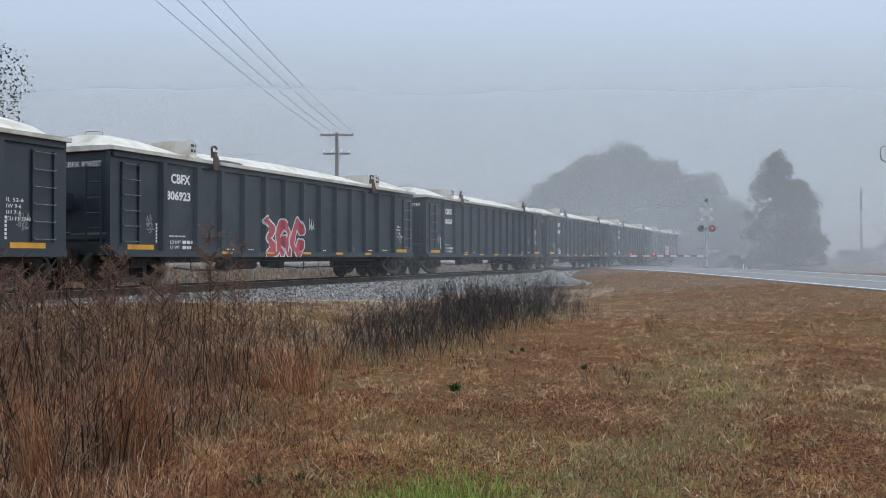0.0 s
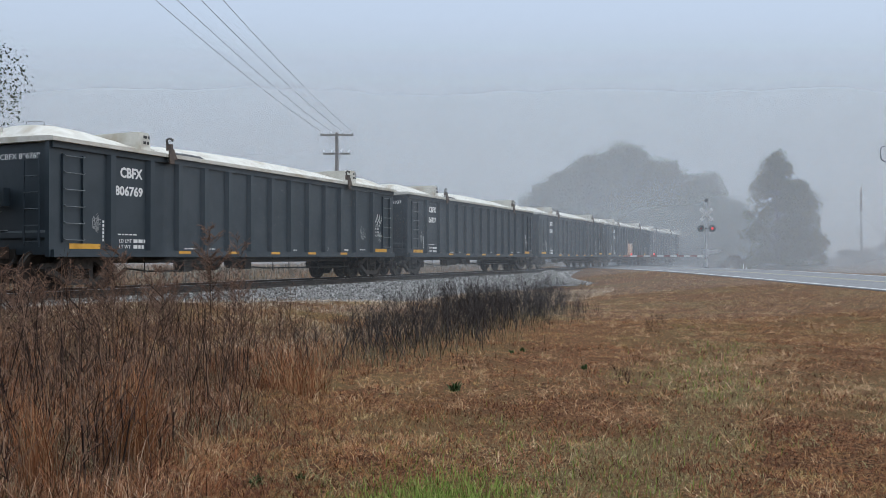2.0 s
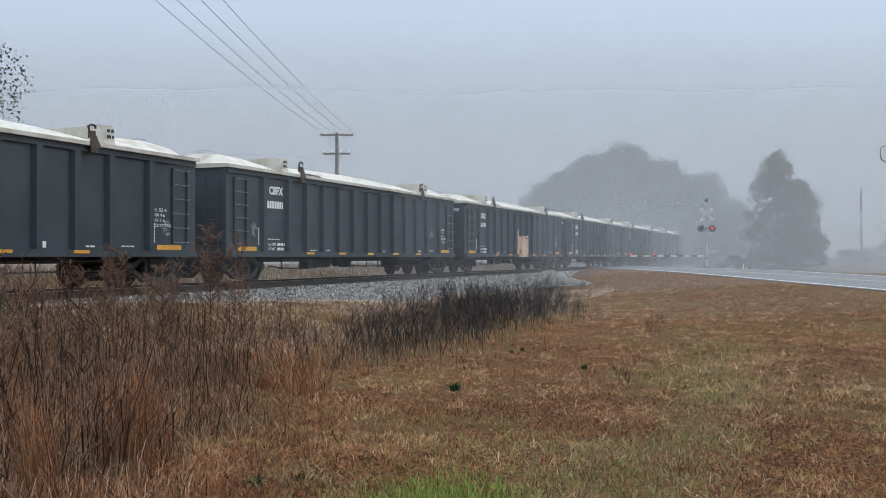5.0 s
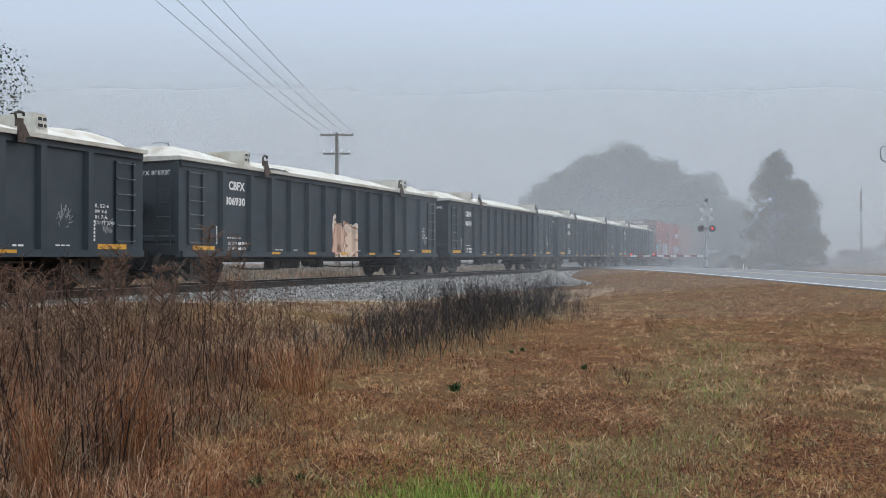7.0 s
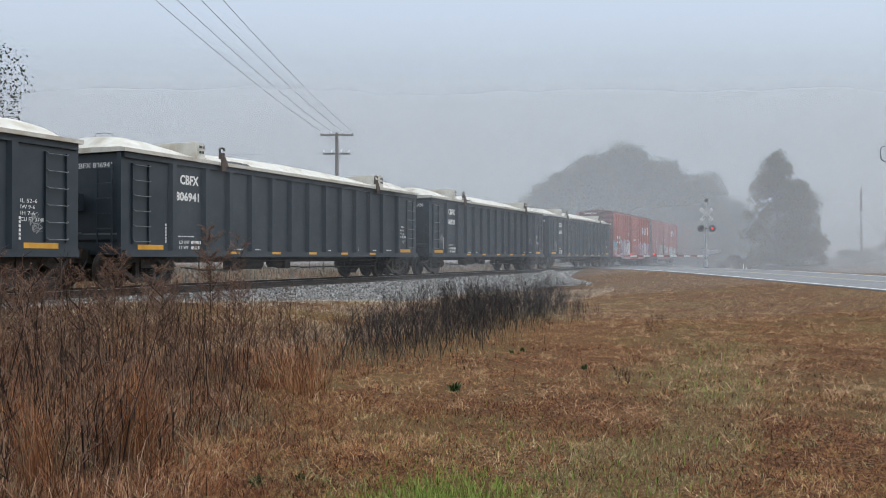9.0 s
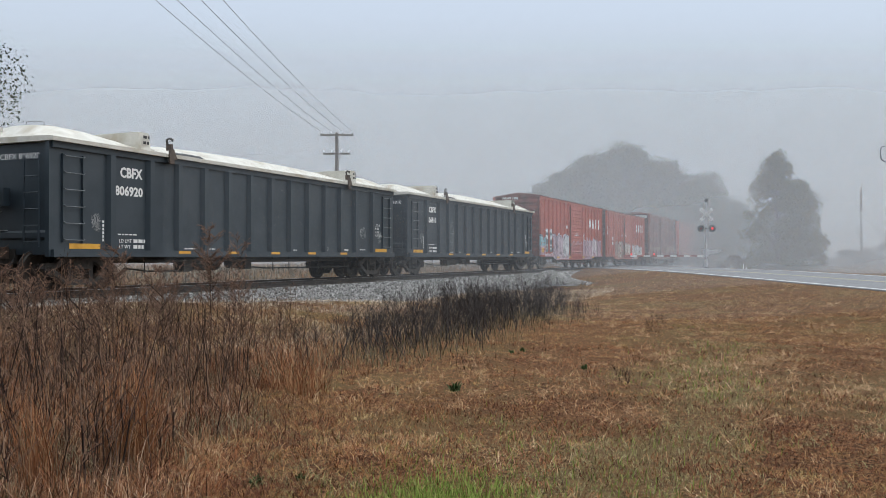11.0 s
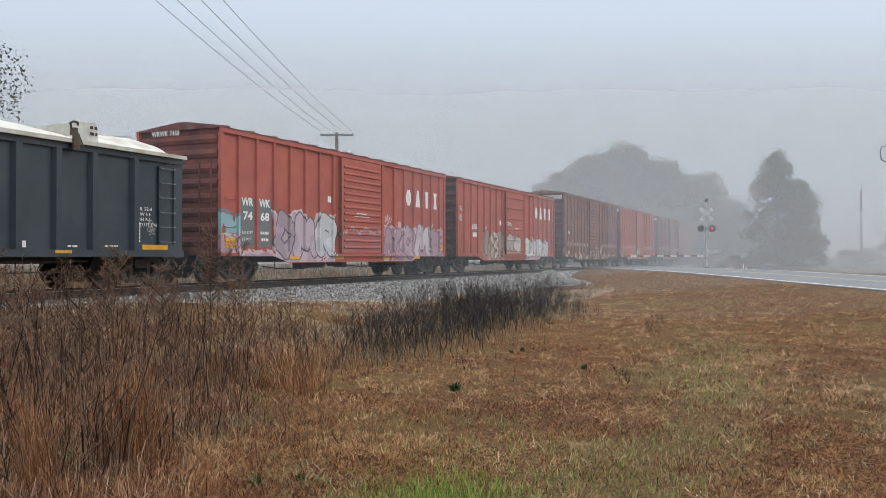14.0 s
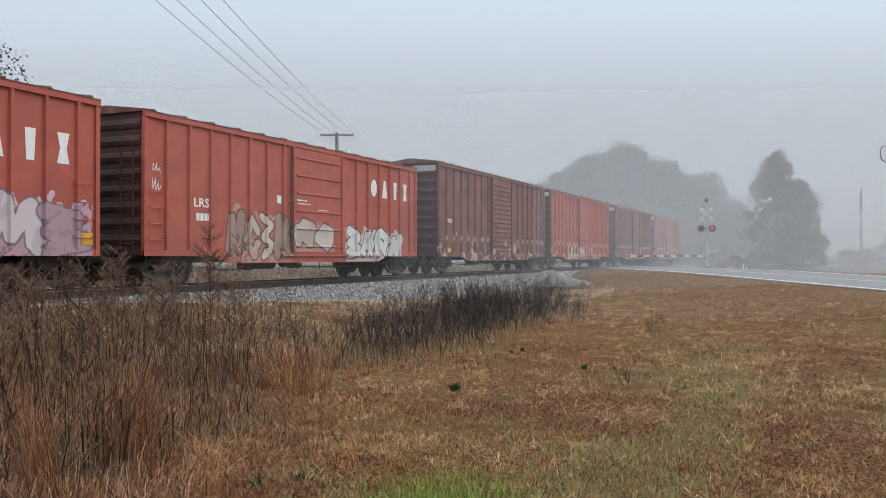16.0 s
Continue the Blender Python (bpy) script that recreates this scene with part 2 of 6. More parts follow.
M_CENTRE = mat("faded_yellow_road_paint", (0.34, 0.29, 0.17), (0.42, 0.36, 0.22), 9, 0.8)
road = tagged(new("road", tri_mesh("road", *road_strip(-0.35, ROAD_W + 0.35, 0.0, -60, 90, 0.15), M_ASPH)), "worn pale grey two-lane asphalt road", "road", kind="structure")
for name, c in (("edge_line", 0.0), ("edge_line", ROAD_W)):
    share(name, tri_mesh(name, *road_strip(c, c + 0.13, 0.004, -60, 31, 0.003), M_LINE), road, label="white painted edge line")
for c in (3.5, 3.72):
    share("centre_line", tri_mesh("centre_line", *road_strip(c, c + 0.11, 0.004, -60, 31, 0.003), M_CENTRE), road, label="dull yellow painted centre line")


# ---- rolling stock (local x runs back from the front end, y = 0 is the track's middle) ----
WHEEL_R = 0.457
TRAIN, WHEELSETS = [], []
GON_L, BOX_L = 16.3, 15.6
GON_Z0, GON_Z1 = 0.78, 3.28
BOX_Z0, BOX_Z1 = 0.82, 4.34


def letters(text, size, width=None, bold=0.0):
    """A mesh of raised lettering that lies in the xz plane and is read from -y; width: the run that it fills."""
    cu = bpy.data.curves.new("lettering", "FONT")
    cu.body, cu.size, cu.extrude, cu.offset = text, size * 1.38, 0.002, bold
    cu.resolution_u = 2
    tmp = bpy.data.objects.new("lettering", cu)
    me = bpy.data.meshes.new_from_object(tmp)
    bpy.data.objects.remove(tmp)
    xs = [v.co.x for v in me.vertices]
    k = width / (max(xs) - min(xs)) if width else 1.0
    lo = min(xs)
    for v in me.vertices:
        v.co = Vector(((v.co.x - lo) * k, -v.co.z, v.co.y))
    return me


def lettering(text, size, width, x, y, z, parent, material=None, bold=0.0, label="", turn=None):
    me = letters(text, size, width, bold)
    me.materials.clear()
    me.materials.append(material or M_WHITE)
    m = pose(x, y, z) if turn is None else pose(x, y, z, *turn)
    return share("lettering", me, parent, m, label)


def plate(name, x0, x1, z0, z1, y, material, parent, label="", depth=0.006):
    bm = bmesh.new()
    bm_box(bm, x0, x1, y - depth, y, z0, z1)
    return part(name, bm, material, parent, label)


def bars(rows, y, material, parent):
    """Lines of small lettering too fine to read: rows of (x0, x1, z, height)."""
    bm = bmesh.new()
    for x0, x1, z, h in rows:
        x = x0
        while x < x1:
            w = min(x1 - x, 0.05 + 0.09 * random.random())
            bm_box(bm, x, x + w, y - 0.004, y, z, z + h)
            x += w + 0.035
    return part("small_lettering", bm, material, parent, "rows of small worn white lettering")


def bm_disc(bm, y0, y1, profile, seg=28):
    """A body of revolution about the y axis: profile of (radius, y)."""
    rings = []
    for r, y in profile:
        rings.append([bm.verts.new((r * math.cos(2 * math.pi * i / seg), y, r * math.sin(2 * math.pi * i / seg))) for i in range(seg)])
    for a, b in zip(rings, rings[1:]):
        for i in range(seg):
            j = (i + 1) % seg
            bm.faces.new((a[i], a[j], b[j], b[i]))
    bm.faces.new(rings[0][::-1])
    bm.faces.new(rings[-1])


def make_truck(parent, x):
    truck = new("truck")
    truck.parent = parent
    truck.matrix_basis = pose(x, 0, 0)
    truck["label"] = "two-axle cast steel truck"
    for sgn in (-1, 1):
        bm = bmesh.new()
        y0, y1 = (sgn * 0.98, sgn * 1.12) if sgn > 0 else (-1.12, -0.98)
        # a frame of two beams and two columns, open at the springs and toward the axles
        bm_prism(bm, [(-1.12, 0.52), (-0.98, 0.64), (-0.72, 0.64), (-0.45, 0.83), (0.45, 0.83), (0.72, 0.64), (0.98, 0.64), (1.12, 0.52),
                      (0.72, 0.50), (0.42, 0.66), (-0.42, 0.66), (-0.72, 0.50)], "y", y0, y1)
        bm_prism(bm, [(-0.40, 0.27), (-0.76, 0.52), (-0.88, 0.46), (-0.38, 0.14), (0.38, 0.14), (0.88, 0.46), (0.76, 0.52), (0.40, 0.27)], "y", y0 + 0.004, y1 - 0.004)
        for cx in (-0.30, 0.30):
            bm_box(bm, cx - 0.06, cx + 0.06, y0 + 0.01, y1 - 0.01, 0.26, 0.68)
        part("side_frame", bm, M_STEEL, truck)
        bm = bmesh.new()
        bm_path(bm, [(0.065 * math.cos(k * 0.9), (y0 + y1) / 2 + 0.065 * math.sin(k * 0.9), 0.28 + 0.30 * k / 34) for k in range(35)], 0.014, 5)
        coil = finish(bm, "spring", M_STEEL)
        for cx in (-0.16, 0.0, 0.16):
            share("spring", coil, truck, pose(cx, 0, 0), "coil spring")
        for cx in (-0.89, 0.89):
            bm = bmesh.new()
            bm_box(bm, cx - 0.13, cx + 0.13, y0 - 0.01, y1 + 0.01, 0.44, 0.60)
            part("bearing_adapter", bm, M_STEEL, truck)
    bm = bmesh.new()
    bm_box(bm, -0.22, 0.22, -1.15, 1.15, 0.50, 0.76)
    bm_rod(bm, (0, 0, 0.7), (0, 0, 0.95), 0.2, 12)
    part("bolster", bm, M_STEEL, truck)
    bm = bmesh.new()
    for cx in (-0.30, 0.30):
        bm_rod(bm, (cx, -0.85, 0.38), (cx, 0.85, 0.38), 0.035, 6)
    part("brake_beam", bm, M_STEEL, truck)
    bm = bmesh.new()
    for sgn in (-1, 1):
        pr = [(0.06, sgn * 0.685), (0.16, sgn * 0.685), (0.18, sgn * 0.73), (0.36, sgn * 0.735), (0.38, sgn * 0.69), (0.485, sgn * 0.69),
              (0.485, sgn * 0.715), (WHEEL_R, sgn * 0.725), (WHEEL_R - 0.004, sgn * 0.82), (0.38, sgn * 0.825), (0.36, sgn * 0.78), (0.18, sgn * 0.76), (0.16, sgn * 0.84), (0.06, sgn * 0.84)]
        bm_disc(bm, 0, 0, pr)
        bm_disc(bm, 0, 0, [(0.12, sgn * 0.95), (0.12, sgn * 1.13), (0.10, sgn * 1.16), (0.03, sgn * 1.165)], 14)
        for k in range(3):
            w = k * 2.094
            bm_rod(bm, (0.065 * math.cos(w), sgn * 1.155, 0.065 * math.sin(w)), (0.065 * math.cos(w), sgn * 1.185, 0.065 * math.sin(w)), 0.02, 6)
    bm_rod(bm, (0, -1.0, 0), (0, 1.0, 0), 0.08, 10)
    me = finish(bm, "wheelset", M_WHEEL)
    for cx in (-0.89, 0.89):
        share("wheelset", me, truck, pose(cx, 0, WHEEL_R), "steel wheels on an axle")
    return truck


M_WHEEL = mat("brown_wheel_steel", (0.030, 0.024, 0.020), (0.055, 0.045, 0.038), 8, 0.6, 0.5)


def make_coupler(parent, x, sgn):
    bm = bmesh.new()
    bm_box(bm, min(x, x + sgn * 0.35), max(x, x + sgn * 0.35), -0.16, 0.16, 0.74, 1.0)
    bm_box(bm, min(x + sgn * 0.3, x + sgn * 0.72), max(x + sgn * 0.3, x + sgn * 0.72), -0.07, 0.07, 0.80, 0.96)
    bm_box(bm, min(x + sgn * 0.55, x + sgn * 0.74), max(x + sgn * 0.55, x + sgn * 0.74), -0.15, 0.13, 0.74, 1.02)
    part("coupler", bm, M_RUSTY_COUPLER, parent, "rusty knuckle coupler")
    bm = bmesh.new()
    pts = [Vector((x + sgn * (0.1 + 0.6 * i / 8), -0.42, 0.72 - 0.28 * math.sin(math.pi * i / 8))) for i in range(9)]
    bm_path(bm, pts, 0.025, 6)
    part("air_hose", bm, M_BLACK, parent)


M_RUSTY_COUPLER = mat("rusty_coupler", (0.05, 0.034, 0.026), (0.09, 0.06, 0.045), 12, 0.85)


def make_underframe(parent, length, c1, c2):
    """Centre sill, air reservoir, brake cylinder, rods and pipes between the trucks."""
    bm = bmesh.new()
    bm_box(bm, 0.0, length, -0.32, 0.32, 0.62, 0.95)
    part("centre_sill", bm, M_STEEL, parent)
    bm = bmesh.new()
    bm_rod(bm, (5.2, -0.85, 0.58), (6.3, -0.85, 0.58), 0.17, 14)
    part("air_reservoir", bm, M_STEEL, parent)
    bm = bmesh.new()
    bm_rod(bm, (7.0, -0.75, 0.60), (7.5, -0.75, 0.60), 0.15, 14)
    bm_box(bm, 7.55, 7.85, -0.95, -0.6, 0.42, 0.72)
    part("brake_cylinder", bm, M_STEEL, parent)
    bm = bmesh.new()
    bm_path(bm, [(2.6, -1.0, 0.50), (3.4, -1.0, 0.42), (5.0, -1.0, 0.40)], 0.02)
    bm_path(bm, [(7.7, -0.8, 0.50), (8.6, -0.95, 0.44), (c2 - 1.4, -0.95, 0.44)], 0.02)
    bm_path(bm, [(3.0, -1.2, 0.68), (c2 - 1.8, -1.2, 0.68)], 0.025)
    for x in (3.3, 4.4, 8.9, 9.8, 11.6):
        bm_rod(bm, (x, -1.0, 0.36), (x, -1.0, 0.80), 0.016, 6)
    bm_box(bm, 4.6, 4.95, -1.15, -0.8, 0.40, 0.74)
    part("brake_rigging", bm, M_STEEL, parent)


def ladder(parent, x0, x1, z0, z1, y, rungs, material, stiles=True):
    """Stiles, and rungs with bent ends; beside stiles these carry a painted-in highlight."""
    whole = new("ladder")
    whole.parent = parent
    if stiles:
        for x in (x0, x1):
            bm = bmesh.new()
            bm_box(bm, x - 0.02, x + 0.02, y - 0.05, y, z0 - 0.05, z1 + 0.05)
            part("stile", bm, material, whole)
    bm = bmesh.new()
    d = 0.085 if stiles else 0.07
    bm_path(bm, [(x0, y, 0.05), (x0, y - d, 0.02), (x0 + 0.03, y - d, 0), (x1 - 0.03, y - d, 0), (x1, y - d, 0.02), (x1, y, 0.05)], 0.013)
    me = finish(bm, "rung", M_RUNG if stiles else material)
    for i in range(rungs):
        share("rung", me, whole, pose(0, 0, z0 + (z1 - z0) * i / (rungs - 1)))
    return whole


def make_gondola():
    car = tagged(new("gondola_car"), "dark green-grey steel gondola rail car with cream covers", "rail car", "train cars")
    # tub: floor, sides with box posts, ends
    bm = bmesh.new()
    L, z0, z1, w = GON_L, GON_Z0, GON_Z1, 1.42
    bm_box(bm, 0.05, L - 0.05, -w, -w + 0.05, z0 + 0.05, z1)
    part("side_wall", bm, M_DARK, car)
    bm = bmesh.new()
    bm_box(bm, 0.05, L - 0.05, w - 0.05, w, z0 + 0.05, z1)
    part("side_wall", bm, M_DARK, car)
    bm = bmesh.new()
    bm_box(bm, 0.05, L - 0.05, -w + 0.05, w - 0.05, z0 + 0.05, z0 + 0.2)
    part("floor_plate", bm, M_DARK, car)
    for x, sgn in ((0.05, -1), (L - 0.05, 1)):
        bm = bmesh.new()
        bm_box(bm, min(x, x - sgn * 0.05), max(x, x - sgn * 0.05), -w + 0.05, w - 0.05, z0 + 0.2, z1)
        part("end_wall", bm, M_DARK, car)
        bm = bmesh.new()
        bm_prism(bm, [(x, 0), (x + sgn * 0.05, 0.05), (x + sgn * 0.05, 0.16), (x, 0.21)], "y", -w + 0.12, w - 0.12)
        rib = finish(bm, "end_rib", M_DARK)
        for z in (1.15,):
            share("end_rib", rib, car, pose(0, 0, z))
        for y in (-w + 0.06, w - 0.06):
            bm = bmesh.new()
            bm_box(bm, min(x, x + sgn * 0.1), max(x, x + sgn * 0.1), y - 0.06, y + 0.06, z0, z1)
            part("corner_post", bm, M_DARK, car)
    posts = [1.7, 3.0] + [3.0 + 10.3 * i / 10 for i in range(1, 11)] + [14.6]
    bm = bmesh.new()
    bm_prism(bm, [(-0.13, 0), (-0.075, -0.11), (0.075, -0.11), (0.13, 0)], "z", z0 + 0.16, z1 - 0.12)
    post = finish(bm, "side_post", M_DARK)
    for x in posts:
        share("side_post", post, car, pose(x, -w, 0))
        share("side_post", post, car, pose(x, w, 0, 0, 0, 180))
    for s in (-1, 1):
        bm = bmesh.new()
        bm_box(bm, 0.0, L, s * w - 0.06, s * w + 0.06, z1 - 0.12, z1 + 0.02)
        part("top_chord", bm, M_DARK, car)
        bm = bmesh.new()
        bm_box(bm, 0.0, L, s * w - 0.03, s * w + 0.10 if s > 0 else s * w + 0.03, z0, z0 + 0.16) if s > 0 else bm_box(bm, 0.0, L, -w - 0.10, -w + 0.03, z0, z0 + 0.16)
        part("side_sill", bm, M_DARK, car)
    # covers: two humped end sections, one long middle section, ridges and clamps
    def cover(crowns, name):
        rings = []
        bm = bmesh.new()
        for i, (x, c) in enumerate(crowns):
            ring = [(-1.56, z1 + 0.02), (-1.56, z1 + 0.11), (-1.44, z1 + 0.13)]
            for k in range(-6, 7):
                y = 1.36 * k / 6
                ring.append((y, z1 + 0.13 + c * (1 - abs(k / 6) ** 2.4)))
            ring += [(1.44, z1 + 0.13), (1.56, z1 + 0.11), (1.56, z1 + 0.02)]
            rings.append([bm.verts.new((x, y, z)) for y, z in ring])
        for a, b in zip(rings, rings[1:]):
            for i in range(len(a) - 1):
                bm.faces.new((a[i], a[i + 1], b[i + 1], b[i]))
            bm.faces.new((a[0], b[0], b[-1], a[-1]))
        bm.faces.new(rings[0][::-1])
        bm.faces.new(rings[-1])
        me_ob = part(name, bm, M_COVER, car, "moulded cream fibreglass cover", smooth=True)
        mod = me_ob.modifiers.new("edges", "EDGE_SPLIT")
        mod.split_angle = radians(35)
        return me_ob
    hump = [(-0.08, 0.02), (0.10, 0.03), (0.42, 0.36), (0.9, 0.42), (1.6, 0.40), (2.4, 0.30), (2.75, 0.22), (3.45, 0.20)]
    cover(hump, "end_cover")
    cover([(L - x, c) for x, c in hump[::-1]], "end_cover")
    cover([(3.46, 0.24), (4.4, 0.33), (6.2, 0.39), (8.15, 0.41), (10.1, 0.39), (11.9, 0.33), (L - 3.46, 0.24)], "middle_cover")
    for x, sgn in ((2.78, 1), (L - 2.78, -1)):
        bm = bmesh.new()
        a, b = (x - 0.02, x + 0.32) if sgn > 0 else (x - 0.32, x + 0.02)
        bm_prism(bm, [(-1.38, z1 + 0.11), (-1.30, z1 + 0.58), (1.30, z1 + 0.58), (1.38, z1 + 0.11)], "x", a, b)
        ridge = part("cover_ridge", bm, M_COVER, car)
        bars([(a + 0.06, b - 0.06, z1 + 0.42, 0.07), (a + 0.06, b - 0.06, z1 + 0.28, 0.07)], -1.39, M_BLACK, ridge)
    for x in (3.62, L - 3.62):
        clamp = new("clamp")
        clamp.parent = car
        bm = bmesh.new()
        bm_box(bm, x - 0.09, x + 0.09, -1.60, -1.56, z1 - 0.14, z1 + 0.22)
        bm_box(bm, x - 0.05, x + 0.05, -1.58, -1.44, z1 + 0.20, z1 + 0.36)
        bm_prism(bm, [(x + 0.05, z1 - 0.02), (x + 0.22, z1 - 0.02), (x + 0.06, z1 + 0.26)], "y", -1.59, -1.565)
        part("bracket", bm, M_RUST, clamp, "rusty clamp bracket")
        bm = bmesh.new()
        bm_path(bm, [(x - 0.06, -1.5, z1 + 0.34), (x - 0.09, -1.5, z1 + 0.46), (x, -1.5, z1 + 0.51), (x + 0.12, -1.5, z1 + 0.49), (x + 0.12, -1.5, z1 + 0.43)], 0.03)
        part("hook", bm, M_STEEL, clamp)
    for x in (0.7, L - 0.7):
        bm = bmesh.new()
        bm_path(bm, [(x, -0.45, z1 + 0.44), (x, -0.42, z1 + 0.58), (x, -0.15, z1 + 0.62), (x, 0.12, z1 + 0.62), (x, 0.18, z1 + 0.48)], 0.009)
        part("lifting_bail", bm, M_STEEL, car, "thin steel lifting hoop on the cover")
    bm = bmesh.new()
    x, c = 3.98, 0.33
    while x < 5.1:
        step = random.uniform(0.05, 0.12)
        y = -1.26 + random.uniform(-0.02, 0.02)
        z = z1 + 0.13 + c * (1 - abs(y / 1.36) ** 2.4)
        bm_prism(bm, [(y - 0.07, z - 0.035), (y + 0.07, z + 0.035), (y + 0.07, z + 0.047), (y - 0.07, z - 0.023)], "x", x, x + step)
        x += step + 0.03
    part("small_lettering", bm, M_BLACK, car, "worn black lettering on the cover")
    bm = bmesh.new()
    for k, run in enumerate((0.42, 0.34, 0.0, 0.2, 0.34, 0.62)):
        if run:
            bm_box(bm, 0.0, 0.05, 0.55 - run, 0.55, 1.78 - 0.085 * k, 1.80 - 0.085 * k)
    part("notice", bm, M_FADED, car, "faded lines of small print on the end")
    ladder(car, 0.30, 0.86, 1.15, 3.0, -w - 0.005, 6, M_DARK)
    ladder(car, L - 0.86, L - 0.30, 1.15, 3.0, -w - 0.005, 6, M_DARK)
    # end ladder and brake gear on the front
    bm = bmesh.new()
    for i in range(6):
        bm_rod(bm, (-0.13, -1.2, 1.1 + 0.36 * i), (-0.13, -0.75, 1.1 + 0.36 * i), 0.014, 6)
    for y in (-1.2, -0.75):
        bm_box(bm, -0.14, -0.11, y - 0.02, y + 0.02, 1.0, 3.0)
    part("end_ladder", bm, M_DARK, car)
    bm = bmesh.new()
    bm_box(bm, -0.22, -0.05, -0.25, 0.35, 1.9, 2.3)
    bm_disc_x(bm, -0.28, 0.05, 2.1, 0.26)
    part("hand_brake", bm, M_DARK, car)
    # reflectors
    for a, b in ((0.5, 1.4), (L - 1.4, L - 0.5)):
        plate("reflector", a, b, 0.96, 1.08, -w - 0.004, M_YEL, car, "orange-yellow reflective strip")
    for a in (4.0, 6.05, 8.1, 10.15, 12.2):
        plate("reflector", a - 0.03, a + 0.42, 0.86, 0.93, -w - 0.104, M_YEL, car, "orange-yellow reflective strip")
    plate("stencil", 11.25, 11.5, 0.98, 1.12, -w - 0.004, M_WHITE, car, "white stencilled box")
    lettering("CBFX", 0.24, 0.74, 2.02, -w - 0.004, 2.68, car, bold=0.012, label="white reporting mark")
    lettering("LD LMT", 0.09, 0.40, 2.0, -w - 0.004, 1.12, car)
    lettering("LT WT", 0.09, 0.36, 2.0, -w - 0.004, 0.98, car)
    bars([(2.46, 2.85, 1.12, 0.085), (2.46, 2.80, 0.98, 0.085), (1.95, 2.6, 1.30, 0.03), (4.3, 4.7, 0.98, 0.03), (5.3, 5.55, 0.98, 0.03),
          (9.3, 9.6, 0.98, 0.03), (0.7, 1.2, 0.90, 0.04), (15.0, 15.6, 0.90, 0.04), (13.7, 14.1, 1.02, 0.03), (12.6, 12.9, 1.0, 0.04)], -w - 0.004, M_WHITE, car)
    for i, line in enumerate(("IL 52-6", "IW 9-6", "IH 7-6", "CU FT 3740")):
        lettering(line, 0.085, 0.06 * len(line), 14.82, -w - 0.004, 1.92 - 0.13 * i, car)
    bm = bmesh.new()
    for a in (1.47, L - 1.52):
        for k in range(6):
            bm_box(bm, a, a + 0.05, -w - 0.004, -w, 1.14 + k * 0.085, 1.20 + k * 0.085)
    part("small_lettering", bm, M_WHITE, car, "upright white stencil")
    make_underframe(car, L, 1.13, L - 1.13)
    make_coupler(car, 0.0, -1)
    make_coupler(car, L, 1)
    make_truck(car, 1.13)
    make_truck(car, L - 1.13)
    return car


def bm_disc_x(bm, x, y, z, r, seg=20):
    """A thin wheel rim standing across the car."""
    pts = [Vector((x, y + r * math.cos(2 * math.pi * i / seg), z + r * math.sin(2 * math.pi * i / seg))) for i in range(seg + 1)]
    bm_path(bm, pts, 0.014, 5)
    for i in range(0, seg, 5):
        bm_rod(bm, (x, y, z), pts[i], 0.01, 5)


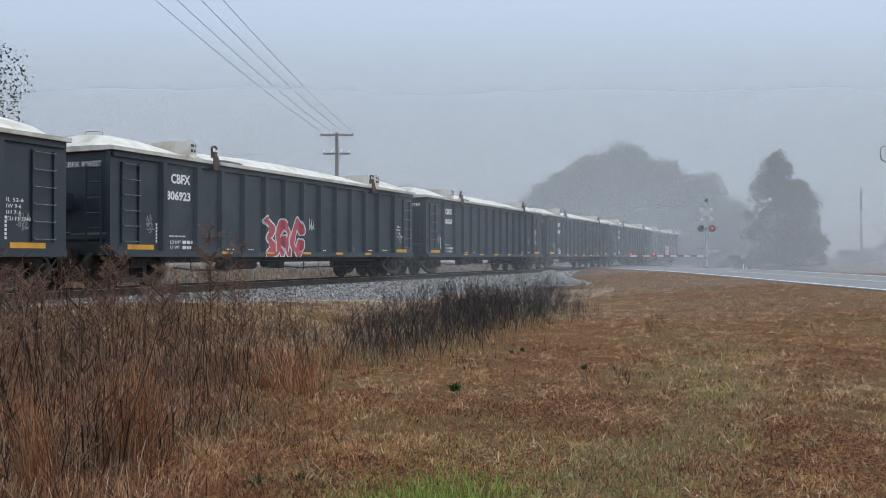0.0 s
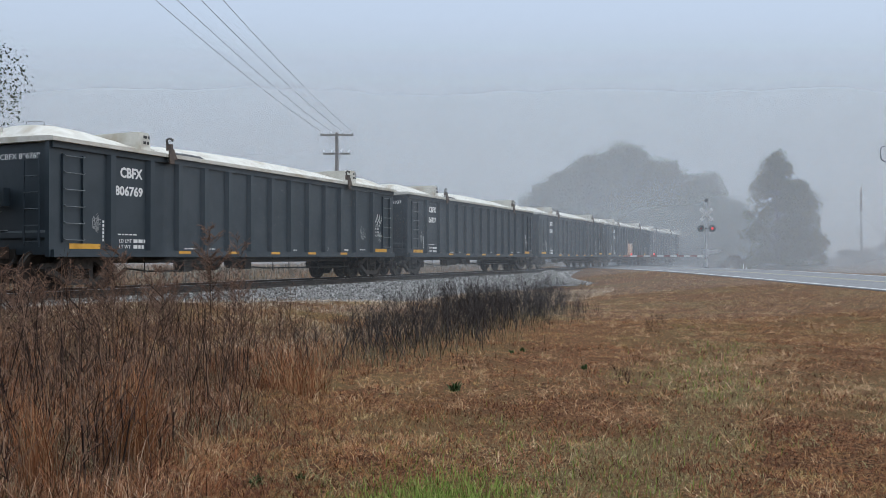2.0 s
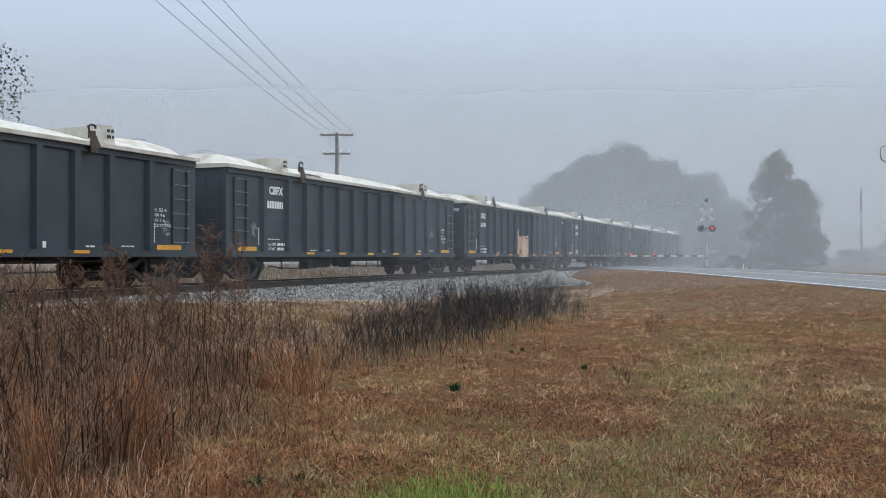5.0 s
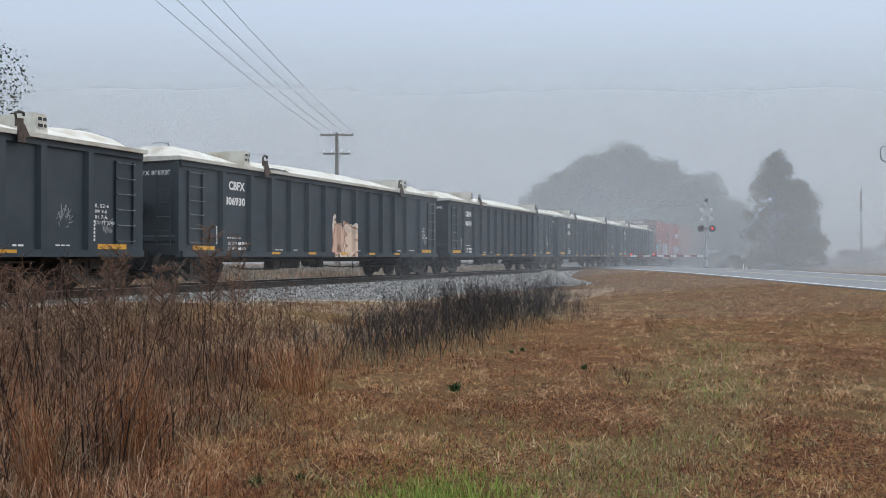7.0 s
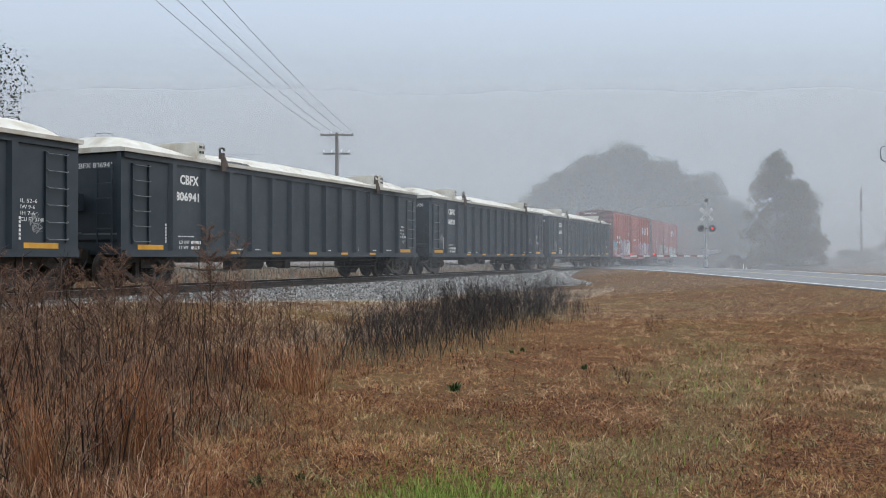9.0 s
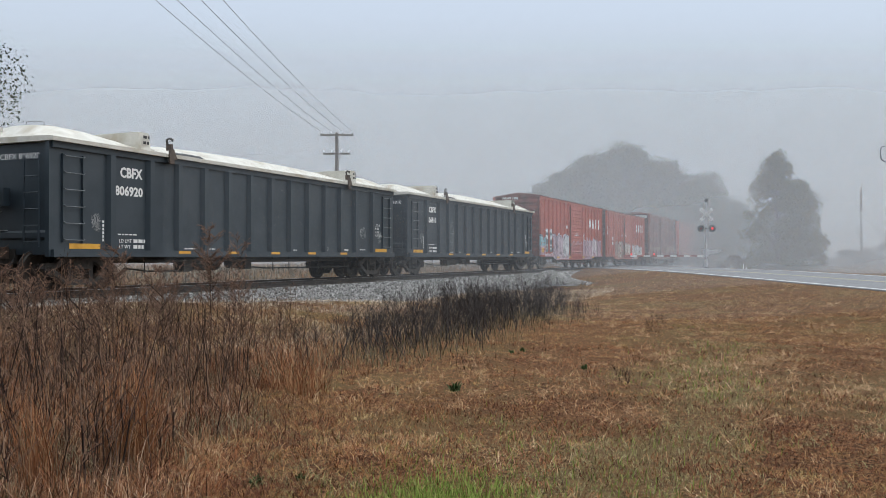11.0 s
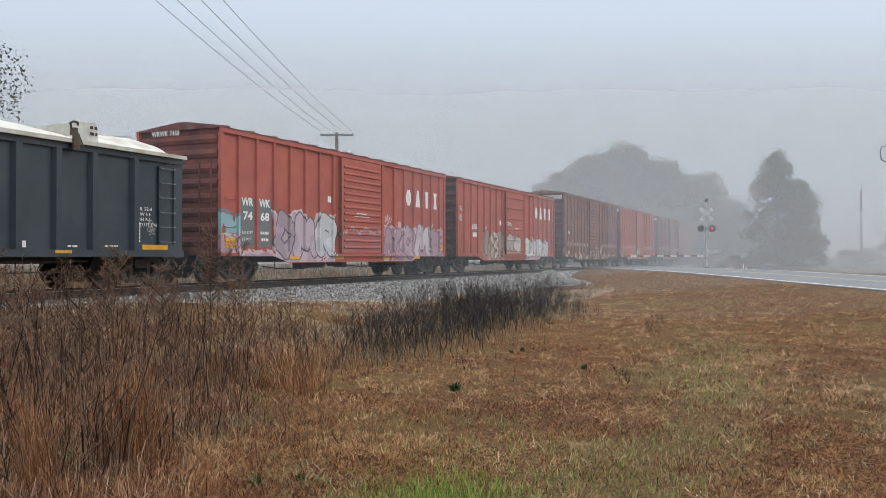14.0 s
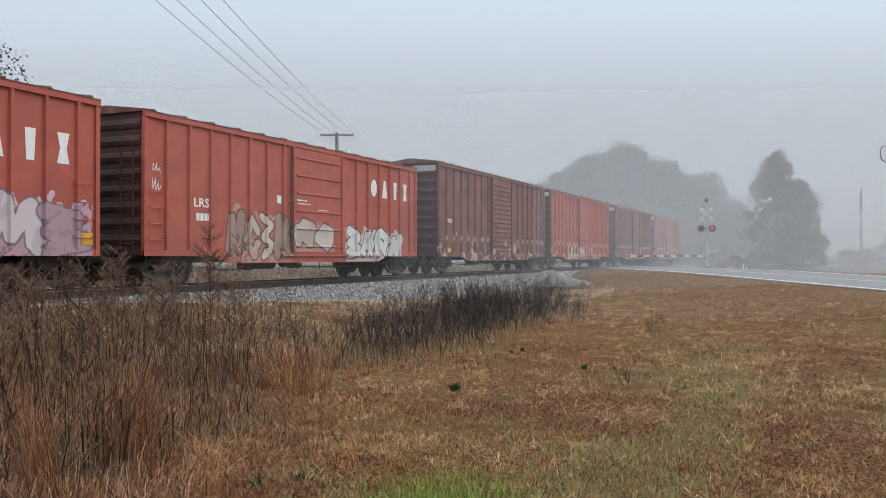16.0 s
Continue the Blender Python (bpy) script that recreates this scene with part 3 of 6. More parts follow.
def make_boxcar(body, ribs, label, z1=BOX_Z1):
    car = tagged(new("boxcar"), label, "rail car", "train cars")
    L, z0, w = BOX_L, BOX_Z0, 1.45
    for s in (-1, 1):
        bm = bmesh.new()
        a, b = sorted((s * w, s * (w - 0.06)))
        bm_box(bm, 0.06, L - 0.06, a, b, z0, z1)
        part("side_wall", bm, body, car)
        # deep sill between the trucks
        bm = bmesh.new()
        a, b = sorted((s * (w - 0.02), s * (w + 0.035)))
        bm_prism(bm, [(0.0, z0 - 0.02), (2.6, z0 - 0.02), (3.4, 0.60), (12.2, 0.60), (13.0, z0 - 0.02), (L, z0 - 0.02), (L, z0 + 0.14), (0.0, z0 + 0.14)], "y", a, b)
        part("side_sill", bm, body, car)
        bm = bmesh.new()
        a, b = sorted((s * (w - 0.02), s * (w + 0.07)))
        bm_box(bm, 0.0, L, a, b, z1 - 0.10, z1 + 0.03)
        part("eave_rail", bm, body, car)
    posts = [0.82 + 0.87 * i for i in range(7)] + [9.75 + 0.87 * i for i in range(1, 7)]
    bm = bmesh.new()
    bm_prism(bm, [(-0.06, 0), (-0.035, -0.065), (0.035, -0.065), (0.06, 0)], "z", z0 + 0.14, z1 - 0.10)
    post = finish(bm, "side_post", body)
    for x in posts:
        share("side_post", post, car, pose(x, -w, 0))
        share("side_post", post, car, pose(x, w, 0, 0, 0, 180))
    for x in (0.06, L - 0.06):
        for s in (-1, 1):
            bm = bmesh.new()
            bm_box(bm, x - 0.06, x + 0.06, s * w - 0.05, s * w + 0.05, z0 - 0.02, z1 - 0.10)
            part("corner_post", bm, body, car)
    for x, sgn in ((0.06, -1), (L - 0.06, 1)):
        bm = bmesh.new()
        bm_box(bm, min(x, x - sgn * 0.05), max(x, x - sgn * 0.05), -w + 0.06, w - 0.06, z0, z1)
        bm_prism(bm, [(-w, z1), (w, z1), (0, z1 + 0.22)], "x", min(x, x - sgn * 0.05), max(x, x - sgn * 0.05))
        part("end_wall", bm, body, car)
        bm = bmesh.new()
        bm_prism(bm, [(x, 0), (x + sgn * 0.03, 0.03), (x + sgn * 0.06, 0.13), (x + sgn * 0.03, 0.23), (x, 0.26)], "y", -w + 0.10, w - 0.10)
        rib = finish(bm, "end_rib", body)
        for i in range(int((z1 - z0) / 0.42)):
            share("end_rib", rib, car, pose(0, 0, z0 + 0.25 + i * 0.41))
    bm = bmesh.new()
    bm_prism(bm, [(-w - 0.08, z1 + 0.03), (w + 0.08, z1 + 0.03), (w + 0.08, z1 + 0.06), (0, z1 + 0.25), (-w - 0.08, z1 + 0.06)], "x", 0, L)
    roof = part("roof", bm, M_ROOF, car, "shallow ridged steel roof")
    bm = bmesh.new()
    bm_prism(bm, [(-w - 0.09, z1 + 0.055), (0, z1 + 0.25), (w + 0.09, z1 + 0.055), (w + 0.09, z1 + 0.10), (0, z1 + 0.30), (-w - 0.09, z1 + 0.10)], "x", -0.05, 0.05)
    rib = finish(bm, "roof_rib", M_ROOF)
    for i in range(14):
        share("roof_rib", rib, roof, pose(0.3 + i * (L - 0.6) / 13, 0, 0))
    for s in (-1, 1):
        door = new("door")
        door.parent = car
        bm = bmesh.new()
        a, b = sorted((s * (w + 0.005), s * (w + 0.06)))
        bm_box(bm, 6.50, 9.62, a, b, z0 + 0.10, z1 - 0.12)
        part("panel", bm, body, door)
        bm = bmesh.new()
        n = ribs
        o = s * (w + 0.06)
        for i in range(n):
            z = z0 + 0.30 + i * (z1 - z0 - 0.72) / (n - 1)
            h = 0.05 if n > 8 else 0.035
            bm_prism(bm, [(o, z - h), (o + s * 0.035, z - h * 0.5), (o + s * 0.035, z + h * 0.5), (o, z + h)], "x", 6.72, 9.42)
        part("corrugation", bm, body, door)
        for x in (6.50, 9.50):
            bm = bmesh.new()
            a, b = sorted((s * (w + 0.055), s * (w + 0.10)))
            bm_box(bm, x, x + 0.12, a, b, z0 + 0.10, z1 - 0.12)
            part("door_stile", bm, body, door)
        bm = bmesh.new()
        bm_rod(bm, (6.40, s * (w + 0.10), z0 + 0.05), (6.40, s * (w + 0.10), z1 - 0.3), 0.022, 8)
        bm_rod(bm, (6.22, s * (w + 0.12), 2.45), (6.40, s * (w + 0.12), 2.45), 0.02, 6)
        bm_box(bm, 6.30, 6.50, s * (w + 0.09) - 0.03, s * (w + 0.09) + 0.03, 1.50, 1.62)
        part("lock_bar", bm, M_RUST, door)
        bm = bmesh.new()
        a, b = sorted((s * (w + 0.03), s * (w + 0.11)))
        bm_box(bm, 5.9, 12.4, a, b, z0 - 0.02, z0 + 0.06)
        part("door_track", bm, body, car)
    for x0, x1 in ((0.16, 0.66), (L - 0.72, L - 0.22)):
        ladder(car, x0, x1, 1.2, 2.4, -w - 0.005, 4, body, stiles=False)
        bm = bmesh.new()
        bm_path(bm, [(x0, -w + 0.05, z0), (x0 + 0.04, -w + 0.05, 0.42), (x1 - 0.04, -w + 0.05, 0.42), (x1, -w + 0.05, z0)], 0.022)
        part("step", bm, M_STEEL, car)
    bm = bmesh.new()
    for i in range(6):
        bm_rod(bm, (-0.13, -1.25, 1.1 + 0.4 * i), (-0.13, -0.85, 1.1 + 0.4 * i), 0.014, 6)
    for y in (-1.25, -0.85):
        bm_box(bm, -0.14, -0.11, y - 0.02, y + 0.02, 0.95, 3.4)
    part("end_ladder", bm, body, car)
    make_underframe(car, L, 1.2, L - 1.2)
    make_coupler(car, 0.0, -1)
    make_coupler(car, L, 1)
    make_truck(car, 1.2)
    make_truck(car, L - 1.2)
    return car


M_ROOF = mat("dull_roof_paint", (0.12, 0.04, 0.034), (0.17, 0.065, 0.055), 3, 0.7, coarse=(0.22, 0.17, 0.15), coarse_scale=0.6)


# skeletons of sprayed shapes on a unit square: strokes (x, z, x, z)
GLYPHS = {
    "swirl": ((0.1, 0.1, 0.0, 0.6), (0.0, 0.6, 0.35, 1.0), (0.35, 1.0, 0.95, 0.75), (0.95, 0.75, 0.8, 0.1), (0.8, 0.1, 0.45, 0.45)),
    "peaks": ((0.0, 0.0, 0.2, 1.0), (0.2, 1.0, 0.5, 0.3), (0.5, 0.3, 0.8, 0.9), (0.8, 0.9, 1.0, 0.1)),
    "hook": ((0.95, 0.7, 0.5, 1.0), (0.5, 1.0, 0.1, 0.35), (0.1, 0.35, 0.6, 0.0), (0.6, 0.0, 0.9, 0.35)),
    "bolt": ((0.1, 1.0, 0.8, 0.8), (0.8, 0.8, 0.15, 0.5), (0.15, 0.5, 0.95, 0.25), (0.95, 0.25, 0.1, 0.0)),
    "wave": ((0.0, 0.1, 0.3, 0.9), (0.3, 0.9, 0.6, 0.15), (0.6, 0.15, 1.0, 1.0)),
}


def painted(name, base, regions, rust=0.0, cream=(0.6, 0.55, 0.45)):
    """Weathered side paint with sprayed pictures: regions of (x0, x1, z0, z1, fills, line, seed, shapes, strength of the ground coat)."""
    m = base.copy()
    m.name = name
    n, l = m.node_tree.nodes, m.node_tree.links
    b = n["Principled BSDF"]
    col = b.inputs["Base Color"].links[0].from_socket
    tc = n.new("ShaderNodeTexCoord")
    sep = n.new("ShaderNodeSeparateXYZ")
    l.new(tc.outputs["Object"], sep.inputs[0])

    def mth(op, a, c=0.0, d=None):
        k = n.new("ShaderNodeMath")
        k.operation = op
        for i, v in enumerate((a, c) if d is None else (a, c, d)):
            if isinstance(v, (int, float)):
                k.inputs[i].default_value = v
            else:
                l.new(v, k.inputs[i])
        return k.outputs[0]

    def noise_at(scale, detail, w, dist=0.0):
        k = n.new("ShaderNodeTexNoise")
        k.noise_dimensions = "4D"
        k.inputs["W"].default_value = w
        k.inputs["Scale"].default_value, k.inputs["Detail"].default_value, k.inputs["Distortion"].default_value = scale, detail, dist
        l.new(tc.outputs["Object"], k.inputs["Vector"])
        return k.outputs["Fac"]

    def mixed(fac, a, c):
        k = n.new("ShaderNodeMixRGB")
        l.new(fac, k.inputs[0])
        for i, v in ((1, a), (2, c)):
            if isinstance(v, tuple):
                k.inputs[i].default_value = (*v, 1)
            else:
                l.new(v, k.inputs[i])
        return k.outputs[0]

    if rust:
        # worn patches that grow toward the sill, cream primer and rust
        low = mth("MULTIPLY_ADD", sep.outputs[2], -0.32, 0.75)
        wear = mth("ADD", noise_at(2.2, 9, 1.0), mth("MULTIPLY", low, 0.35))
        col = mixed(mth("MULTIPLY", mth("GREATER_THAN", wear, 0.70), rust), col, cream)
        wear2 = mth("ADD", noise_at(5.0, 9, 4.0), mth("MULTIPLY", low, 0.2))
        col = mixed(mth("MULTIPLY", mth("GREATER_THAN", wear2, 0.66), rust * 0.8), col, (0.10, 0.045, 0.03))
    def stroke(ax, az, bx, bz):
        """Distance to the line from a to b."""
        ux, uz = bx - ax, bz - az
        q = ux * ux + uz * uz
        h = mth("MULTIPLY_ADD", wx, ux / q, mth("MULTIPLY_ADD", wz, uz / q, -(ax * ux + az * uz) / q))
        h.node.use_clamp = True
        k = n.new("ShaderNodeCombineXYZ")
        l.new(mth("MULTIPLY_ADD", h, -ux, mth("SUBTRACT", wx, ax)), k.inputs[0])
        l.new(mth("MULTIPLY_ADD", h, -uz, mth("SUBTRACT", wz, az)), k.inputs[1])
        v = n.new("ShaderNodeVectorMath")
        v.operation = "LENGTH"
        l.new(k.outputs[0], v.inputs[0])
        return v.outputs["Value"]

    for x0, x1, z0, z1, fills, line, seed, shapes, ground in regions:
        rnd = random.Random(int(seed * 10))
        wob = mth("MULTIPLY_ADD", noise_at(1.7, 2, seed), 1.0, -0.5)
        tone = noise_at(1.1, 7, seed + 5)
        wx = mth("MULTIPLY_ADD", wob, 0.30, sep.outputs[0])
        wz = mth("MULTIPLY_ADD", wob, -0.25, sep.outputs[2])
        if ground:
            # a rolled-on ground coat with a peaked, paler top edge and worn spots
            top = mth("ADD", sep.outputs[2], mth("MULTIPLY", mth("MULTIPLY_ADD", noise_at(2.0, 1.5, seed + 9), 1.0, -0.5), 0.9 * (z1 - z0)))
            inside = mth("MULTIPLY", mth("MULTIPLY", mth("GREATER_THAN", wx, x0), mth("LESS_THAN", wx, x1)),
                         mth("MULTIPLY", mth("GREATER_THAN", sep.outputs[2], z0), mth("LESS_THAN", top, z1)))
            pic = mixed(mth("GREATER_THAN", tone, 0.52), fills[0], fills[1])
            pic = mixed(mth("MULTIPLY", mth("GREATER_THAN", top, z1 - 0.12), 0.7), pic, fills[2])
            worn = mth("LESS_THAN", noise_at(3.5, 9, seed + 2), 0.60)
            col = mixed(mth("MULTIPLY", mth("MULTIPLY", inside, worn), ground), col, pic)
        wide = (x1 - x0) / max(1, len(shapes))
        thick = min(0.20, 0.17 * wide)
        for k, glyph in enumerate(shapes):
            fat = thick * rnd.uniform(0.85, 1.2)
            px, pz = x0 + wide * k + fat * 0.6, z0 + fat + 0.08
            sx, sz = wide - fat * 1.1, (z1 - z0) * rnd.uniform(0.86, 1.05) - 2 * fat
            lean = rnd.uniform(-0.12, 0.12)
            d = None
            for ax, az, bx, bz in GLYPHS[glyph]:
                e = stroke(px + sx * (ax + lean * az), pz + sz * az, px + sx * (bx + lean * bz), pz + sz * bz)
                d = e if d is None else mth("MINIMUM", d, e)
            body = fills[2] if not ground else fills[k % 3]
            col = mixed(mth("MULTIPLY", mth("LESS_THAN", d, fat + 0.055), mth("MULTIPLY_ADD", tone, 0.5, 0.62)), col, line)
            col = mixed(mth("MULTIPLY", mth("LESS_THAN", d, fat), 0.93), col, mixed(mth("GREATER_THAN", tone, 0.5), body, tuple(0.82 * v for v in body)))
    l.new(col, b.inputs["Base Color"])
    return m


def assign(car, names, material):
    """Give named parts of one car a material of their own (their meshes are then its own, too)."""
    made = {}
    for o in car.children_recursive:
        if o.name.split(".")[0] in names and o.type == "MESH":
            if o.data.name not in made:
                made[o.data.name] = o.data.copy()
                made[o.data.name].materials.clear()
                made[o.data.name].materials.append(material)
            o.data = made[o.data.name]


def enlist(car, front):
    TRAIN.append((car, front))
    for o in car.children_recursive:
        if o.name.startswith("wheelset"):
            WHEELSETS.append((o, o.matrix_basis.translation.x))


# ---- the train ----
BASE_GON = make_gondola()
GON_NUMBERS = ("806945", "806923", "806769", "806937", "", "806930", "806941", "806920", "806810")
for i, number in enumerate(GON_NUMBERS):
    car = BASE_GON if i == 0 else copy_thing(BASE_GON, pose(0, 0, 0))
    enlist(car, 15.61 + 17.7 * (i - 1))
GONS = [c for c, f in TRAIN]
for car, number in zip(GONS, GON_NUMBERS):
    w = 1.42
    if number:
        lettering(number, 0.22, 0.92, 1.85, -w - 0.004, 2.25, car, bold=0.010, label="white car number")
        lettering("CBFX " + number, 0.13, 1.20, -0.06, 0.05, 2.93, car, turn=(0, 0, -90), label="white car number")
    else:
        bars([(1.9, 2.75, 2.25, 0.22)], -w - 0.004, M_WHITE, car)
M_SPRAY_RED = painted("dark_paint_with_red_spray", M_DARK, [(6.1, 8.1, 0.62, 1.98, ((0.42, 0.05, 0.08), (0.50, 0.16, 0.19), (0.44, 0.045, 0.075)), (0.68, 0.62, 0.62), 3.0, ("bolt", "swirl", "hook"), 0.0)])
M_SPRAY_PEACH = painted("dark_paint_with_peach_spray", M_DARK, [(7.7, 9.3, 0.70, 1.95, ((0.68, 0.45, 0.34), (0.72, 0.56, 0.44), (0.70, 0.66, 0.58)), (0.30, 0.16, 0.10), 8.0, ("wave", "bolt"), 0.95)])


def own_posts(car):
    """A post takes on the car's own space, so that a sprayed picture runs across it."""
    for o in car.children:
        if o.name.startswith("side_post"):
            o.data = o.data.copy()
            o.data.transform(o.matrix_basis)
            o.matrix_basis = Matrix.Identity(4)


own_posts(GONS[1])
own_posts(GONS[5])
assign(GONS[1], ("side_wall", "side_sill", "side_post"), M_SPRAY_RED)
assign(GONS[5], ("side_wall", "side_sill", "side_post"), M_SPRAY_PEACH)


def scrawl(car, x, z, wide, high, seed, y=-1.424):
    """A sprayed white tag: one looping line."""
    rnd = random.Random(seed)
    bm = bmesh.new()
    n = 26
    pts = []
    for i in range(n):
        t = i / (n - 1)
        pts.append((x + wide * (t + 0.12 * math.sin(9 * t * 2 + seed)), z + high * (0.5 + 0.5 * math.sin(17 * t + seed) * rnd.uniform(0.6, 1))))
    for (ax, az), (bx, bz) in zip(pts, pts[1:]):
        d = Vector((bx - ax, bz - az))
        nn = Vector((-d.y, d.x)).normalized() * 0.011
        vs = [bm.verts.new((px, y, pz)) for px, pz in ((ax + nn.x, az + nn.y), (bx + nn.x, bz + nn.y), (bx - nn.x, bz - nn.y), (ax - nn.x, az - nn.y))]
        bm.faces.new(vs)
    part("spray_tag", bm, M_WHITE, car, "thin white sprayed tag")


def strip(bm, ax, az, bx, bz, half, y):
    """A flat painted stroke on the side of a car."""
    n = Vector((az - bz, bx - ax)).normalized() * half
    bm.faces.new([bm.verts.new((px, y, pz)) for px, pz in ((ax + n.x, az + n.y), (bx + n.x, bz + n.y), (bx - n.x, bz - n.y), (ax - n.x, az - n.y))])


def faint_drawing(car, x, z, wide, high, seed):
    """A small stencilled picture, rubbed and pale: short strokes in an upright oval."""
    rnd = random.Random(seed)
    bm = bmesh.new()
    for _ in range(34):
        q, r = rnd.uniform(0, 6.283), math.sqrt(rnd.uniform(0.02, 1))
        ax, az = x + wide / 2 * (1 + r * math.cos(q)), z + high / 2 * (1 + r * math.sin(q))
        w = rnd.uniform(-0.5, 2.0)
        strip(bm, ax, az, ax + 0.09 * math.cos(w), az + 0.11 * math.sin(w), rnd.uniform(0.005, 0.012), -1.424)
    part("stencil_picture", bm, M_FADED, car, "small pale stencilled picture")


def tower_drawing(car, x, z):
    """A thin chalk drawing of a water tower."""
    bm = bmesh.new()
    for ax, az, bx, bz in ((0.0, 0, 0.13, 0.72), (0.46, 0, 0.36, 0.72), (0.18, 0, 0.20, 0.72), (0.30, 0, 0.29, 0.72), (0.02, 0.3, 0.42, 0.3), (0.08, 0.72, 0.42, 0.72),
                           (0.10, 0.72, 0.10, 0.92), (0.40, 0.72, 0.40, 0.92), (0.06, 0.92, 0.44, 0.92), (0.06, 0.92, 0.25, 1.12), (0.44, 0.92, 0.25, 1.12),
                           (0.10, 0.82, 0.40, 0.82), (0.25, 1.12, 0.25, 1.34), (0.05, 1.17, 0.48, 1.25)):
        strip(bm, x + ax, z + az, x + bx, z + bz, 0.008, -1.424)
    part("chalk_drawing", bm, M_FADED, car, "thin chalk drawing of a tower")


scrawl(GONS[1], 8.55, 1.62, 0.36, 0.42, 1)
scrawl(GONS[2], 14.86, 2.0, 0.5, 0.4, 3)
scrawl(GONS[2], 14.8, 2.02, 0.55, 0.32, 8)
for i, car in enumerate(GONS):
    faint_drawing(car, 15.05, 1.27, 0.30, 0.42, 70 + i)
    if i not in (5, 6):
        faint_drawing(car, 1.12, 1.36, 0.24, 0.40, 90 + i)
    if i in (2, 4, 7):
        faint_drawing(car, 13.7, 1.40, 0.42, 0.45, 110 + i)
tower_drawing(GONS[8], 4.30, 1.12)

BOX_A = make_boxcar(M_RED, 13, "red-brown ribbed steel boxcar covered in sprayed graffiti")
BOX_B = make_boxcar(M_RED, 6, "red ribbed steel boxcar with white graffiti")
BOX_C = make_boxcar(M_BROWN, 15, "weathered brown steel boxcar with peeling paint", 4.86)
BOX_D = make_boxcar(M_RED, 5, "faded red steel boxcar with worn cream patches", 4.86)
BOXES = [BOX_A, BOX_B, BOX_C, BOX_D] + [copy_thing(o, pose(0, 0, 0)) for o in (BOX_C, BOX_D, BOX_C, BOX_D, BOX_C)]
for car, f in zip(BOXES, (157.36, 174.39, 192.3, 209.4, 227.7, 245.6, 263.5, 281.4, 299.3)):
    enlist(car, f)
SKIN = ("side_wall", "side_sill", "side_post", "corner_post", "panel", "corrugation", "door_stile", "door_track")
PURPLE = ((0.40, 0.26, 0.31), (0.48, 0.34, 0.39), (0.58, 0.50, 0.53))
M_SPRAY_A = painted("red_paint_with_purple_spray", M_RED, [
    (-0.2, 0.95, 0.9, 1.45, PURPLE, (0.62, 0.58, 0.58), 2.0, (), 0.95), (-0.2, 0.95, 1.45, 2.1, ((0.25, 0.48, 0.52), (0.58, 0.62, 0.62), (0.10, 0.10, 0.12)), (0.62, 0.60, 0.58), 4.0, (), 0.9),
    (2.5, 6.2, 0.62, 2.15, ((0.42, 0.32, 0.37), (0.50, 0.40, 0.45), (0.62, 0.62, 0.63)), (0.09, 0.08, 0.10), 6.0, ("hook", "peaks", "swirl"), 0.95),
    (6.6, 9.5, 0.95, 1.75, ((0.33, 0.12, 0.12), (0.34, 0.10, 0.09), (0.45, 0.34, 0.36)), (0.60, 0.55, 0.55), 12.0, (), 0.8),
    (9.75, 15.4, 0.62, 2.0, PURPLE, (0.16, 0.12, 0.15), 9.0, ("wave", "hook", "peaks", "bolt"), 0.95), (0.9, 2.5, 0.62, 1.0, PURPLE, (0.35, 0.2, 0.25), 10.0, (), 0.9)])
M_SPRAY_B = painted("red_paint_with_white_spray", M_RED, [
    (3.3, 6.4, 0.62, 2.0, ((0.36, 0.24, 0.20), (0.50, 0.40, 0.33), (0.58, 0.50, 0.42)), (0.09, 0.06, 0.05), 15.0, ("wave", "hook", "bolt", "peaks"), 0.45),
    (6.6, 9.0, 0.95, 1.9, ((0.50, 0.42, 0.38), (0.56, 0.50, 0.44), (0.34, 0.10, 0.08)), (0.09, 0.06, 0.05), 17.0, ("swirl", "hook"), 0.4),
    (9.9, 14.2, 0.62, 1.75, ((0.66, 0.66, 0.64), (0.62, 0.62, 0.60), (0.66, 0.66, 0.64)), (0.05, 0.06, 0.06), 19.0, ("bolt", "wave", "swirl", "wave"), 0.6)])
M_WORN_C = painted("worn_brown_paint", M_BROWN, [], rust=0.9, cream=(0.42, 0.34, 0.26))
M_WORN_D = painted("worn_red_paint", M_RED, [(4.5, 8.0, 0.7, 1.5, ((0.5, 0.4, 0.3), (0.55, 0.45, 0.35), (0.4, 0.2, 0.15)), (0.2, 0.1, 0.1), 23.0, (), 0.8)], rust=0.5)
for car in (BOX_A, BOX_B):
    own_posts(car)
# end paint darker than the sides, darkest on all but the first boxcar
M_END_DARK = mat("dark_red_end_paint", (0.13, 0.036, 0.028), (0.19, 0.052, 0.040), 3, 0.8, coarse=(0.08, 0.03, 0.025), coarse_scale=1.2)
M_END_DARKEST = mat("blackish_end_paint", (0.05, 0.022, 0.020), (0.085, 0.033, 0.029), 3, 0.8, coarse=(0.035, 0.02, 0.018), coarse_scale=1.2)
assign(BOX_A, ("end_wall", "end_rib", "end_ladder"), M_END_DARK)
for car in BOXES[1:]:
    assign(car, ("end_wall", "end_rib", "end_ladder"), M_END_DARKEST)
assign(BOX_A, SKIN, M_SPRAY_A)
assign(BOX_B, SKIN, M_SPRAY_B)
for o in (BOX_C, BOXES[4], BOXES[6], BOXES[8]):
    assign(o, SKIN, M_WORN_C)
for o in (BOX_D, BOXES[5], BOXES[7]):
    assign(o, SKIN, M_WORN_D)


M_PALE = mat("pale_grey_band", (0.34, 0.33, 0.32), (0.44, 0.43, 0.42), 5, 0.7)


